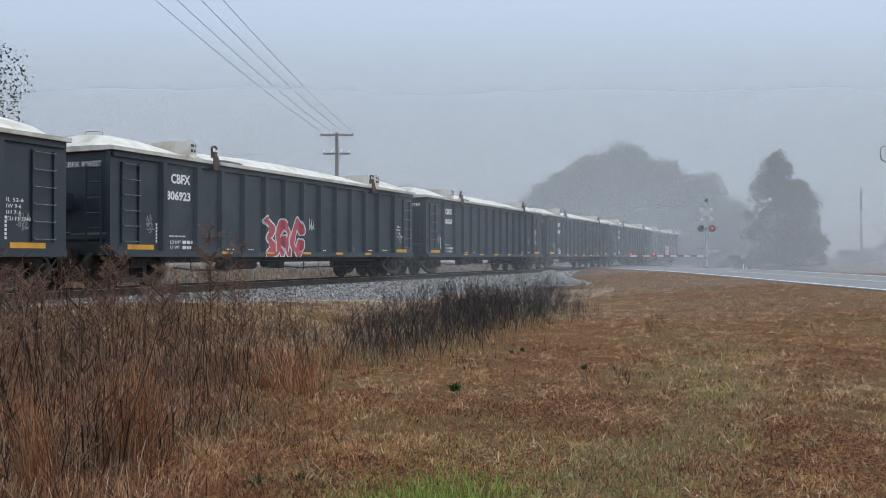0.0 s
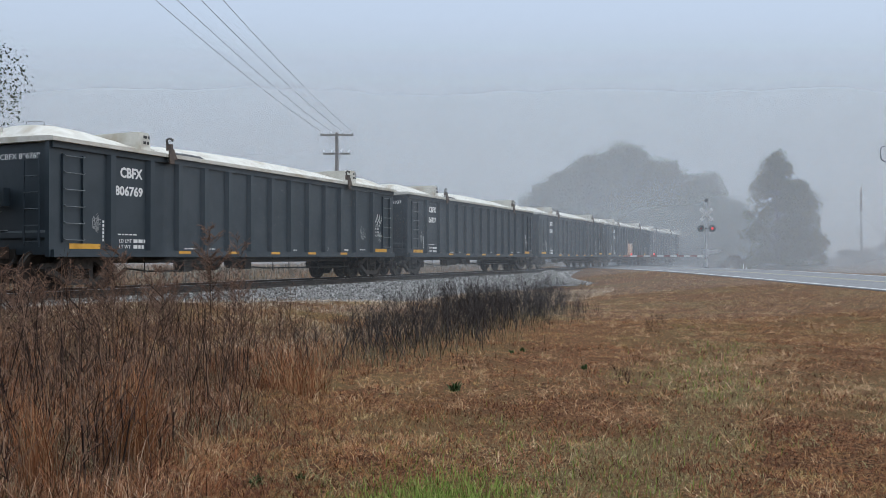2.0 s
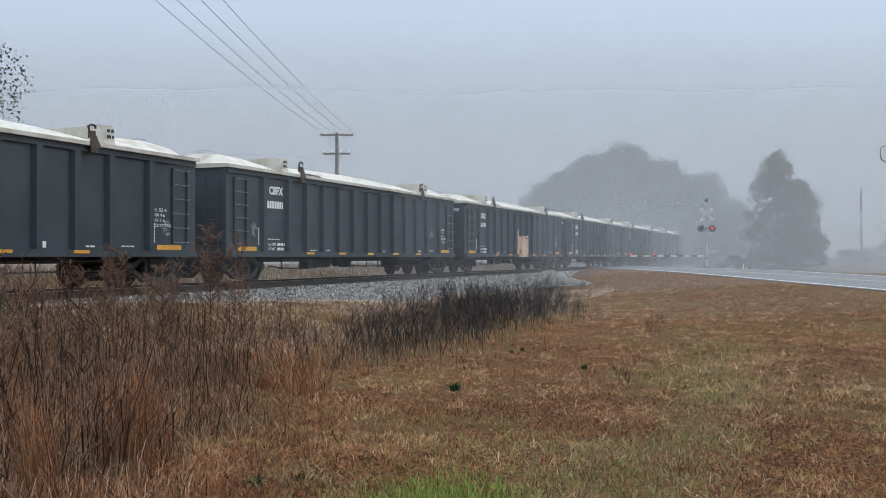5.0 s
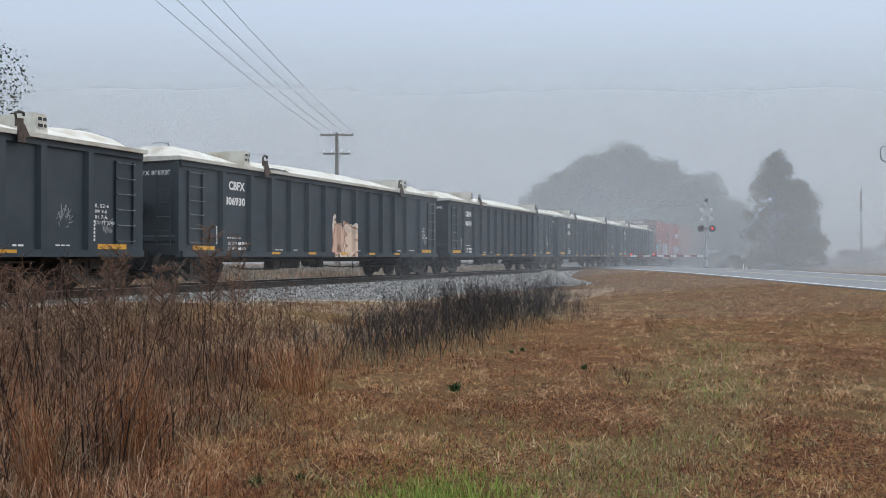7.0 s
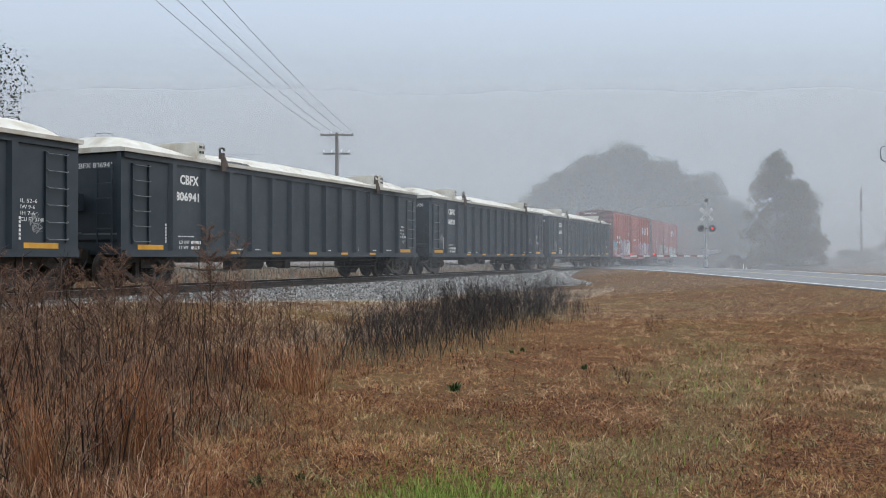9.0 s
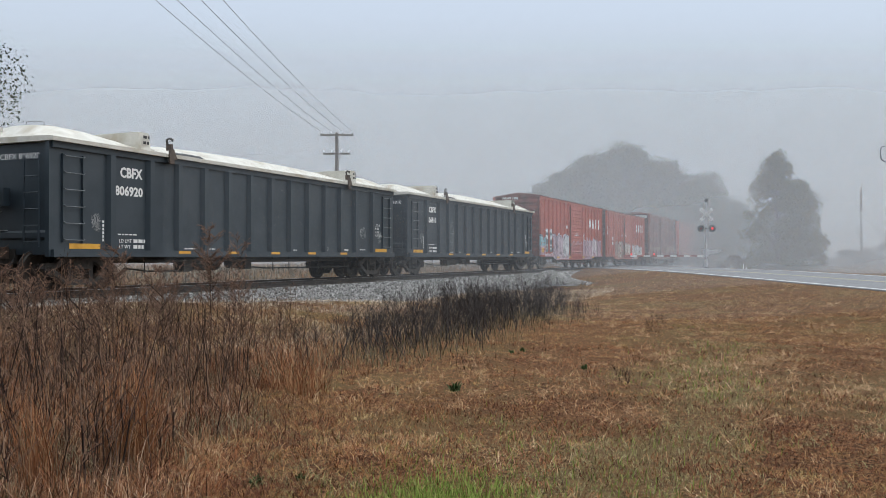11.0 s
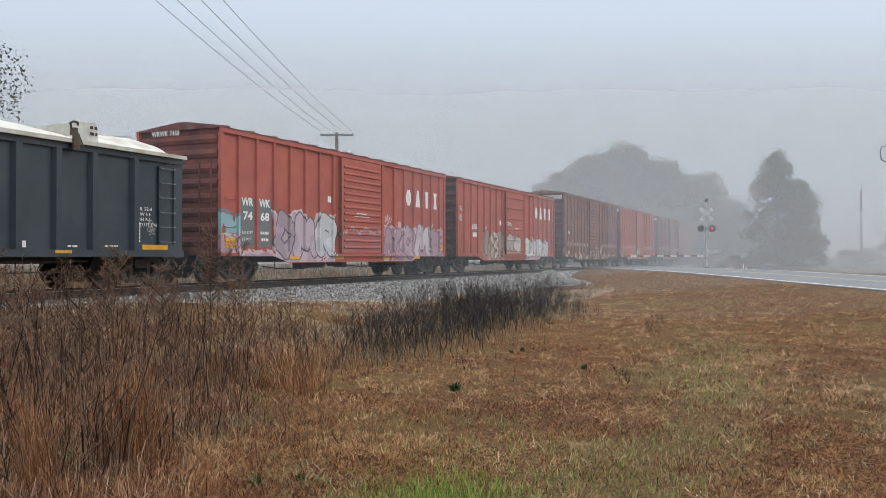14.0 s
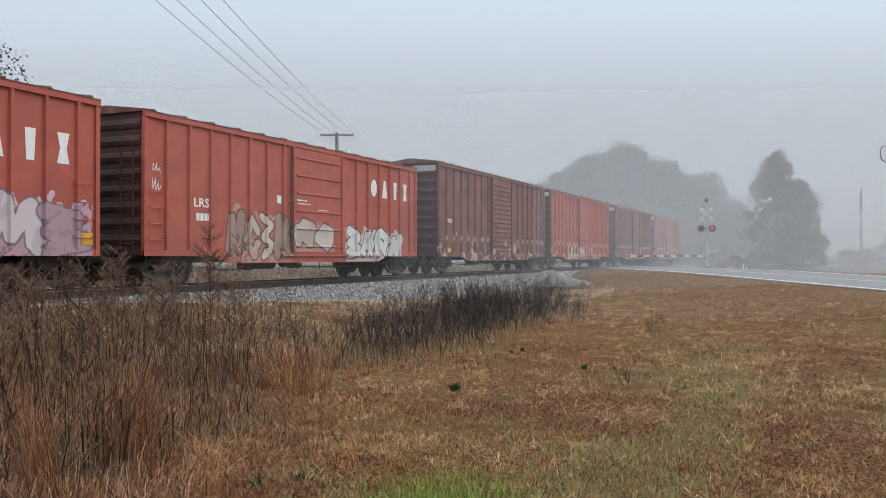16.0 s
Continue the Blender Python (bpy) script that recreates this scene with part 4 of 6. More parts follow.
def box_marks():
    y = -1.454
    for a, b in ((0.93, 1.60), (1.78, 2.44)):
        plate("stencil_panel", a, b, 1.08, 2.48, y, M_GREYP, BOX_A, "grey primer panel behind the lettering", 0.003)
    for text, x, z, wd in (("WR", 0.98, 2.26, 0.56), ("WK", 1.83, 2.26, 0.56), ("74", 1.06, 1.86, 0.44), ("68", 1.90, 1.86, 0.44)):
        lettering(text, 0.24, wd, x, y - 0.006, z, BOX_A, bold=0.008, label="white stencilled lettering")
    lettering("LD LMT", 0.085, 0.5, 1.02, y - 0.006, 1.45, BOX_A)
    lettering("LT WT", 0.085, 0.4, 1.02, y - 0.006, 1.25, BOX_A)
    bars([(1.9, 2.3, 1.45, 0.08), (1.95, 2.3, 1.25, 0.08)], y - 0.004, M_WHITE, BOX_A)
    lettering("WRWK 7468", 0.15, 1.0, -0.005, 0.95, 4.22, BOX_A, turn=(0, 0, -90), bold=0.004)
    # the lessor's emblem: four plain white blocks, one to a panel
    for car, z, h in ((BOX_A, 2.82, 0.68), (BOX_B, 3.0, 0.66)):
        for i, x in enumerate((11.75, 12.62, 13.49, 14.36)):
            c = x + 0.22
            outline = ([(c + 0.24 * math.cos(q), z + h / 2 + h / 2 * math.sin(q)) for q in [k * math.pi / 4 + math.pi / 8 for k in range(8)]],
                       [(x, z), (x + 0.44, z), (c + 0.08, z + h), (c - 0.08, z + h)],
                       [(c - 0.10, z), (c + 0.10, z), (c + 0.14, z + h), (c - 0.14, z + h)],
                       [(c - 0.17, z), (c + 0.17, z), (c + 0.09, z + h / 2), (c + 0.17, z + h), (c - 0.17, z + h), (c - 0.09, z + h / 2)])[i]
            bm = bmesh.new()
            bm_prism(bm, outline, "y", y - 0.004, y)
            part("emblem_block", bm, M_WHITE, car, "plain white emblem shape")
    lettering("LRS", 0.24, 0.62, 1.72 + 0.87 - 0.7, y, 2.12, BOX_B, bold=0.006, label="white reporting mark")
    bars([(1.98, 2.5, 1.75, 0.2)], y, M_WHITE, BOX_B)
    lettering("LRS 3211", 0.15, 0.9, -0.005, 0.95, 4.1, BOX_B, turn=(0, 0, -90), bold=0.004)
    bars([(6.75, 7.3, 2.55, 0.05), (6.75, 7.5, 2.45, 0.04), (8.0, 8.6, 2.3, 0.03)], -1.515, M_WHITE, BOX_B)
    bars([(7.6, 8.3, 2.30, 0.04), (7.4, 8.5, 2.20, 0.03)], -1.55, M_WHITE, BOX_A)
    plate("notice", 5.72, 5.94, 2.62, 2.82, y, M_WHITE, BOX_A, "small white stencilled notice")
    plate("notice", 5.72, 5.94, 2.42, 2.66, y, M_WHITE, BOX_B, "small white stencilled notice")
    scrawl(BOX_B, 0.3, 2.9, 0.35, 0.25, 32, y)
    scrawl(BOX_B, 0.3, 2.45, 0.3, 0.35, 33, y)
    scrawl(BOX_A, 9.95, 2.1, 0.5, 0.35, 34, y)
    plate("reflector", 0.24, 0.72, 1.05, 1.32, y - 0.003, M_YEL, BOX_A, "yellow reflective plate")
    plate("reflector", 15.1, 15.42, 1.05, 1.32, y - 0.003, M_YEL, BOX_A, "yellow reflective plate")
    for x in (3.4, 6.2, 9.7, 12.4):
        plate("reflector", x, x + 0.55, 0.70, 0.80, -1.489, M_YEL, BOX_A, "yellow reflective strip")
    lettering("WRR", 0.2, 0.5, 1.0, y, 2.3, BOXES[2])
    for car in BOXES[2:]:
        plate("reflector", 0.9, 1.35, 0.98, 1.16, y - 0.003, M_YEL, car, "dull yellow reflective plate")
        plate("notice", 5.6, 5.95, 1.0, 1.4, y - 0.003, M_GREYP, car, "pale placard holder")
        bm = bmesh.new()
        bm_box(bm, -0.012, 0.012, -1.32, 0.4, 4.52, 4.78)
        part("end_placard", bm, M_PALE, car, "pale grey lettering band across the end")


box_marks()


# ---- plants: bulk meshes of blades and stalks ----
RNG = np.random.default_rng(7)


def raw_mesh(name, verts, faces_flat, sizes, material):
    """A mesh from arrays: vertices (n, 3), flat corner list and the number of corners of each face."""
    me = bpy.data.meshes.new(name)
    me.vertices.add(len(verts))
    me.vertices.foreach_set("co", np.asarray(verts, dtype=np.float32).ravel())
    me.loops.add(len(faces_flat))
    me.loops.foreach_set("vertex_index", np.asarray(faces_flat, dtype=np.int32))
    me.polygons.add(len(sizes))
    starts = np.concatenate(([0], np.cumsum(sizes)[:-1])).astype(np.int32)
    me.polygons.foreach_set("loop_start", starts)
    me.update(calc_edges=True)
    me.validate()
    me.materials.append(material)
    return me


def land_z(xy):
    return np.array([ground_z(float(x), float(y)) for x, y in xy])


def blades(name, base, height, width, tilt, material, bend=0.5):
    """Bent blades: base (n, 3) points, lengths, widths and tilts from upright in radians."""
    n = len(base)
    az = RNG.uniform(0, 2 * np.pi, n)
    out = np.stack([np.cos(az), np.sin(az), np.zeros(n)], 1)
    face = az + RNG.uniform(-0.6, 0.6, n) + np.pi / 2
    side = np.stack([np.cos(face), np.sin(face), np.zeros(n)], 1) * (width / 2)[:, None]
    up = np.array([0, 0, 1.0])
    t2 = tilt + bend * RNG.uniform(0.3, 1.3, n)
    mid = base + (out * np.sin(tilt)[:, None] + up * np.cos(tilt)[:, None]) * (height * 0.55)[:, None]
    tip = mid + (out * np.sin(t2)[:, None] + up * np.cos(t2)[:, None]) * (height * 0.45)[:, None]
    tip[:, 2] = np.maximum(tip[:, 2], base[:, 2] + 0.004)
    v = np.stack([base - side, base + side, mid + side * 0.75, mid - side * 0.75, tip], 1).reshape(-1, 3)
    k = (np.arange(n) * 5)[:, None]
    f = (k + np.array([0, 1, 2, 3, 3, 2, 4])).ravel()
    return raw_mesh(name, v, f, np.tile([4, 3], n), material)


def stalks(name, p0, p1, r0, r1, material):
    """Thin three-sided tapered stalks."""
    p0, p1 = np.asarray(p0, float), np.asarray(p1, float)
    r0, r1 = np.asarray(r0, float), np.asarray(r1, float)
    n = len(p0)
    d = p1 - p0
    d /= np.linalg.norm(d, axis=1)[:, None] + 1e-9
    ref = np.where(np.abs(d[:, 2:3]) > 0.9, np.array([[1.0, 0, 0]]), np.array([[0, 0, 1.0]]))
    u = np.cross(d, ref)
    u /= np.linalg.norm(u, axis=1)[:, None] + 1e-9
    w = np.cross(d, u)
    ring = []
    for p, r in ((p0, r0), (p1, r1)):
        for k in range(3):
            a = 2 * np.pi * k / 3
            ring.append(p + (u * np.cos(a) + w * np.sin(a)) * r[:, None])
    v = np.stack(ring, 1).reshape(-1, 3)
    k = (np.arange(n) * 6)[:, None]
    f = (k + np.array([0, 1, 4, 3, 1, 2, 5, 4, 2, 0, 3, 5])).ravel()
    return raw_mesh(name, v, f, np.tile([4, 4, 4], n), material)


def plant_material(name, colours, rough=0.9, patch=None, patch_scale=0.5):
    """Plant matter whose colour goes from stem to stem through a row of colours, with soft patches."""
    m = bpy.data.materials.new(name)
    m.use_nodes = True
    n, l = m.node_tree.nodes, m.node_tree.links
    b = n["Principled BSDF"]
    b.inputs["Roughness"].default_value = rough
    b.inputs["Specular IOR Level"].default_value = 0.15
    g = n.new("ShaderNodeNewGeometry")
    rp = n.new("ShaderNodeValToRGB")
    e = rp.color_ramp.elements
    e[0].color, e[1].color = (*colours[0], 1), (*colours[-1], 1)
    for i, c in enumerate(colours[1:-1], 1):
        k = e.new(i / (len(colours) - 1))
        k.color = (*c, 1)
    l.new(g.outputs["Random Per Island"], rp.inputs[0])
    col = rp.outputs[0]
    if patch:
        tc = n.new("ShaderNodeTexCoord")
        nz = n.new("ShaderNodeTexNoise")
        nz.inputs["Scale"].default_value, nz.inputs["Detail"].default_value = patch_scale, 4
        l.new(tc.outputs["Object"], nz.inputs["Vector"])
        r2 = n.new("ShaderNodeValToRGB")
        r2.color_ramp.elements[0].position, r2.color_ramp.elements[1].position = 0.45, 0.62
        l.new(nz.outputs["Fac"], r2.inputs[0])
        mx = n.new("ShaderNodeMixRGB")
        mx.blend_type = "MULTIPLY"
        l.new(r2.outputs[0], mx.inputs[0])
        l.new(col, mx.inputs[1])
        mx.inputs[2].default_value = (*patch, 1)
        col = mx.outputs[0]
    l.new(col, b.inputs["Base Color"])
    return m


M_DRY = plant_material("dry_rust_grass", [(0.070, 0.026, 0.012), (0.173, 0.063, 0.026), (0.270, 0.101, 0.042), (0.356, 0.165, 0.073), (0.540, 0.352, 0.187)], patch=(0.62, 0.54, 0.48), patch_scale=0.45)
M_TAN = plant_material("dry_tan_grass", [(0.138, 0.074, 0.027), (0.276, 0.164, 0.064), (0.392, 0.260, 0.111), (0.530, 0.392, 0.201)], patch=(0.80, 0.68, 0.56), patch_scale=0.4)
M_OLIVE = plant_material("grey_green_grass", [(0.096, 0.079, 0.036), (0.174, 0.151, 0.067), (0.246, 0.216, 0.102), (0.360, 0.300, 0.168)])
M_GREEN = plant_material("fresh_green_grass", [(0.08, 0.12, 0.022), (0.14, 0.21, 0.035), (0.21, 0.28, 0.055), (0.28, 0.32, 0.10)])
M_SEDGE = plant_material("orange_broomsedge", [(0.122, 0.050, 0.022), (0.235, 0.095, 0.041), (0.320, 0.150, 0.070), (0.451, 0.300, 0.173)])
M_STALK = plant_material("dead_brown_stalks", [(0.013, 0.008, 0.007), (0.028, 0.017, 0.012), (0.105, 0.060, 0.042), (0.28, 0.18, 0.12)])
M_BLACKWEED = plant_material("blackened_dead_stalks", [(0.018, 0.015, 0.015), (0.033, 0.028, 0.026), (0.055, 0.046, 0.044), (0.110, 0.097, 0.088)])
M_SEED = plant_material("rusty_seed_heads", [(0.10, 0.06, 0.042), (0.17, 0.10, 0.07), (0.26, 0.17, 0.12)])

# ground plan: depth runs along the road's side of the field, c across it
FWD = np.array([0.9168, 0.3993])
RGT = np.array([0.3993, -0.9168])


def spot(depth, across):
    """Plan position from metres ahead of and metres to the side of the lookout."""
    return FWD * depth + RGT * across


def scatter(n, d0, d1, spread=0.56, power=1.0):
    d = d0 + (d1 - d0) * RNG.uniform(0, 1, n) ** power
    a = RNG.uniform(-spread, spread, n) * d
    return d, a, d[:, None] * FWD + a[:, None] * RGT


def on_road(xy):
    v = xy - np.array(ROAD_A)
    c = v @ np.array(ROAD_N)
    return (c > -0.7) & (c < ROAD_W + 0.7)


def soft_noise(xy, scale, seed):
    return np.array([noise.noise(Vector((x * scale, y * scale, seed))) for x, y in xy])


def curls(name, base, height, width, tilt, material, arch=(0.25, 0.95)):
    """Dead blades that arch over and curl back to the ground: three joints and a tip."""
    n = len(base)
    az = RNG.uniform(0, 2 * np.pi, n)
    face = az + RNG.uniform(-0.5, 0.5, n) + np.pi / 2
    side = np.stack([np.cos(face), np.sin(face), np.zeros(n)], 1) * (width / 2)[:, None]
    up = np.array([0, 0, 1.0])
    turn = RNG.uniform(*arch, n)
    rows, p, t = [base], base, tilt
    for k in range(3):
        out = np.stack([np.cos(az), np.sin(az), np.zeros(n)], 1)
        p = p + (out * np.sin(t)[:, None] + up * np.cos(t)[:, None]) * (height * (0.4, 0.33, 0.27)[k])[:, None]
        p[:, 2] = np.maximum(p[:, 2], base[:, 2] + 0.008)
        rows.append(p)
        t = t + turn
        az = az + RNG.normal(0, 0.35, n)
    v = np.stack([rows[0] - side, rows[0] + side, rows[1] + side * 0.9, rows[1] - side * 0.9,
                  rows[2] + side * 0.7, rows[2] - side * 0.7, rows[3]], 1).reshape(-1, 3)
    f = ((np.arange(n) * 7)[:, None] + np.array([0, 1, 2, 3, 3, 2, 4, 5, 5, 4, 6])).ravel()
    return raw_mesh(name, v, f, np.tile([4, 4, 3], n), material)


def bump_at(d, a, d0, a0, rd, ra):
    """A soft round patch in the field, 1 at its middle."""
    return np.exp(-((d - d0) / rd) ** 2 - ((a - a0) / ra) ** 2)


def build_grass():
    """Mown winter grass: red-brown, straw, grey-green and fresh green tufts in patches."""
    spec = ((125000, 5.2, 10, 0.05, 0.0044), (155000, 10, 19, 0.06, 0.0068), (115000, 19, 36, 0.07, 0.012), (56000, 34, 62, 0.09, 0.026))
    kinds = {k: [] for k in ("dry", "tan", "olive", "green", "dark")}
    for n, d0, d1, h, w in spec:
        d, a, xy = scatter(n, d0, d1)
        keep = ~on_road(xy) & (xy[:, 1] < 12.6 + 0.3 * np.sin(xy[:, 0]))
        d, a, xy = d[keep], a[keep], xy[keep]
        broad = soft_noise(xy, 0.30, 1.0) + 0.6 * soft_noise(xy, 1.1, 2.0)
        fine = soft_noise(xy, 4.2 if d0 < 19 else 1.6, 5.0) + 0.7 * soft_noise(xy, 9.0 if d0 < 19 else 3.5, 6.0)
        lush = bump_at(d, a, 5.45, 0.0, 0.62, 0.46)
        lane = bump_at(d, a, 6.9, 0.65, 1.3, 0.9)
        mid = np.where(d > 9, 2.9 + 0.25 * (d - 9), 2.9 - 0.52 * (9 - d))
        bed = np.exp(-((a - mid) / np.where(d > 9, 0.75, 0.85)) ** 2) * (1 - 0.6 * np.clip((d - 13) / 6, 0, 1)) * (d < 20)
        red = bump_at(d, a, 8.6, 1.45, 1.5, 0.75) + (a > 0.37 * d) * (d > 6.5) * (d < 15) * 0.8 + bump_at(d, a, 12.5, 1.6, 3.0, 1.2)
        far = np.clip((d - 15) / 11, 0, 1)
        g = RNG.uniform(0, 1, len(d)) < np.clip(0.9 * lush + 0.10 * lane * (fine > 0.1) + 0.06 * bed * (broad > 0), 0, 0.95)
        o = ~g & (RNG.uniform(0, 1, len(d)) < np.clip(0.02 + 0.50 * lane + 0.85 * bed + 0.25 * (broad + 0.4 * fine - 0.3) * (1 - far), 0.015, 0.9) * np.where(red > 0.6, 0.3, 1.0))
        pale = (1 - 0.45 * far) * fine + 0.45 * broad + 0.42 * far - 0.4 * red - 0.06 + RNG.normal(0, 0.2, len(d))
        t = ~g & ~o & (pale > 0.22)
        k = ~g & ~o & ~t & (pale < -0.28)
        r = ~g & ~o & ~t & ~k
        z = land_z(xy)
        for sel, kind in ((g, "green"), (o, "olive"), (t, "tan"), (k, "dark"), (r, "dry")):
            m = int(sel.sum())
            tall = {"green": 1.5, "olive": 1.0, "tan": 1.25, "dark": 0.75, "dry": 1.0}[kind]
            kinds[kind].append((np.column_stack([xy[sel], z[sel] - 0.005]), h * tall * RNG.uniform(0.5, 1.7, m), w * RNG.uniform(0.6, 1.4, m),
                                RNG.uniform(0.1, 0.7, m) if kind == "green" else RNG.uniform(0.6 if d0 < 9 else 1.0, 1.52, m)))
    for kind, m, lab in (("dry", M_DRY, "matted rust-brown dead grass"), ("tan", M_TAN, "pale tan dead grass"), ("dark", M_DARKRED, "low dark red-brown dead grass"),
                         ("olive", M_OLIVE, "short grey-green winter grass"), ("green", M_GREEN, "fresh bright green grass")):
        b, h, w, t = (np.concatenate([q[i] for q in kinds[kind]]) for i in range(4))
        tagged(new(kind + "_grass", blades(kind + "_grass", b, h, w, t, m)), lab, "grass", kind="stuff")


def build_curled_grass():
    """Flopped tufts of longer blades, each tuft of one shade, and wisps of straw."""
    shades = {k: [] for k in ("rust", "straw", "grey", "umber")}
    for n, d0, d1, per, h, w in ((2600, 5.2, 9.5, 15, 0.17, 0.0046), (2600, 9.5, 16, 13, 0.18, 0.0066), (1500, 16, 30, 10, 0.15, 0.010)):
        d, a, xy = scatter(n, d0, d1)
        keep = ~on_road(xy) & (xy[:, 1] < 12.4) & (bump_at(d, a, 5.6, 0, 0.8, 0.7) < 0.5)
        d, a, xy = d[keep], a[keep], xy[keep]
        near_weeds = np.clip(1 - (a / d + 0.28) / 0.26, 0, 1)
        mood = soft_noise(xy, 0.7, 8.0) + RNG.normal(0, 0.28, len(d)) + 0.22 * np.clip((d - 14) / 8, 0, 1) - 0.25 * (a > 0.36 * d) * (d < 14)
        for i in range(len(d)):
            if RNG.uniform() > 0.34 + 0.66 * near_weeds[i]:
                continue
            kind = "straw" if mood[i] > 0.30 else ("rust" if mood[i] > -0.12 else ("umber" if mood[i] > -0.52 else "grey"))
            p = xy[i] + RNG.normal(0, 0.04 + 0.002 * d[i], (per, 2))
            shades[kind].append((np.column_stack([p, np.full(per, ground_z(*xy[i]) - 0.005)]), h * (0.75 + 0.5 * near_weeds[i]) * RNG.uniform(0.5, 1.2, per),
                                 w * RNG.uniform(0.6, 1.3, per), RNG.uniform(0.45, 1.3, per)))
    # straw lying in wisps
    for dm, am, rd, ra, n in ((12.8, 4.3, 1.2, 0.9, 60), (10.2, 3.9, 1.2, 0.7, 40), (9.5, 4.6, 1.6, 0.6, 40), (18, 7.0, 3.5, 2.4, 150), (28, 8, 5, 5, 150), (9.5, 0.9, 2.0, 1.0, 50)):
        for _ in range(n):
            d, a = RNG.normal(dm, rd), RNG.normal(am, ra)
            p0 = spot(d, a)
            if on_road(p0[None])[0]:
                continue
            p = p0 + RNG.normal(0, 0.06, (14, 2))
            shades["straw"].append((np.column_stack([p, np.full(14, ground_z(*p0) + 0.01)]), RNG.uniform(0.12, 0.30, 14), (0.003 + 0.0003 * d) * RNG.uniform(0.7, 1.2, 14), RNG.uniform(0.8, 1.4, 14)))
    for kind, m, lab in (("rust", M_DRY, "curled tufts of rust-brown dead grass"), ("straw", M_PALESTRAW, "flopped wisps of pale straw"),
                         ("grey", M_OLIVE, "curled grey-green tufts in the field"), ("umber", M_DARKRED, "curled dark red-brown dead grass")):
        b, h, w, t = (np.concatenate([q[i] for q in shades[kind]]) for i in range(4))
        tagged(new(kind + "_tufts", curls(kind + "_tufts", b, h, w, t, m)), lab, "grass", kind="stuff")


M_DARKRED = plant_material("dark_red_brown_grass", [(0.026, 0.012, 0.007), (0.066, 0.025, 0.013), (0.120, 0.043, 0.021), (0.186, 0.074, 0.034)])
M_PALESTRAW = plant_material("pale_straw", [(0.20, 0.095, 0.045), (0.31, 0.17, 0.085), (0.42, 0.26, 0.14), (0.55, 0.39, 0.24)])


build_grass()
build_curled_grass()


def build_field_grass():
    """Thinner grass over the rest of the field round about."""
    n = 90000
    xy = np.column_stack([RNG.uniform(-30, 45, n), RNG.uniform(-32, 12.2, n)])
    d, a = xy @ FWD, xy @ RGT
    keep = ~on_road(xy) & ~((d > 5) & (np.abs(a) < 0.55 * d)) & (np.hypot(xy[:, 0], xy[:, 1]) > 0.5)
    xy = xy[keep]
    m = len(xy)
    b = np.column_stack([xy, land_z(xy) - 0.005])
    tagged(new("field_grass", blades("field_grass", b, RNG.uniform(0.06, 0.2, m), RNG.uniform(0.008, 0.02, m), RNG.uniform(0.7, 1.5, m), M_DRY)),
           "short dead rust-brown grass of the field", "grass", kind="stuff")


build_field_grass()


def tuft(name, xy, count, spread, h, w, tilt, material, label, category, group="", kind="", curled=False):
    """A tussock of long blades from one root."""
    ang, rad = RNG.uniform(0, 2 * np.pi, count), spread * np.sqrt(RNG.uniform(0, 1, count))
    p = np.column_stack([rad * np.cos(ang), rad * np.sin(ang), np.full(count, -0.01)])
    long, wide, lean = h * RNG.uniform(0.45, 1.1, count), w * RNG.uniform(0.6, 1.3, count), np.abs(RNG.normal(0, tilt, count))
    me = curls(name, p, long, wide, lean, material, (0.08, 0.6)) if curled else blades(name, p, long, wide, lean, material, 0.7)
    ob = tagged(new(name, me), label, category, group, kind)
    ob.location = (xy[0], xy[1], ground_z(xy[0], xy[1]))
    return ob


for dpt, acr, cnt, spr, hh, tl in ((6.3, -2.28, 380, 0.20, 0.95, 0.14), (5.6, -2.60, 120, 0.12, 0.85, 0.2), (9.9, -1.55, 190, 0.22, 0.85, 0.7),
                                   (7.9, -2.9, 130, 0.2, 0.8, 0.3), (10.4, -1.95, 110, 0.25, 0.7, 0.55), (6.9, -3.5, 110, 0.18, 0.9, 0.3)):
    tuft("broomsedge", spot(dpt, acr), cnt, spr, hh, 0.0055, tl, M_SEDGE, "upright tussock of orange-brown dry broomsedge", "grass tussock", "broomsedge tussocks", curled=True)


def weed_edge(d):
    """Slope to the side at which the tall weeds give way to mown grass."""
    return -0.145 - 0.19 * np.clip((14 - d) / 8, 0, 1.2) ** 1.3


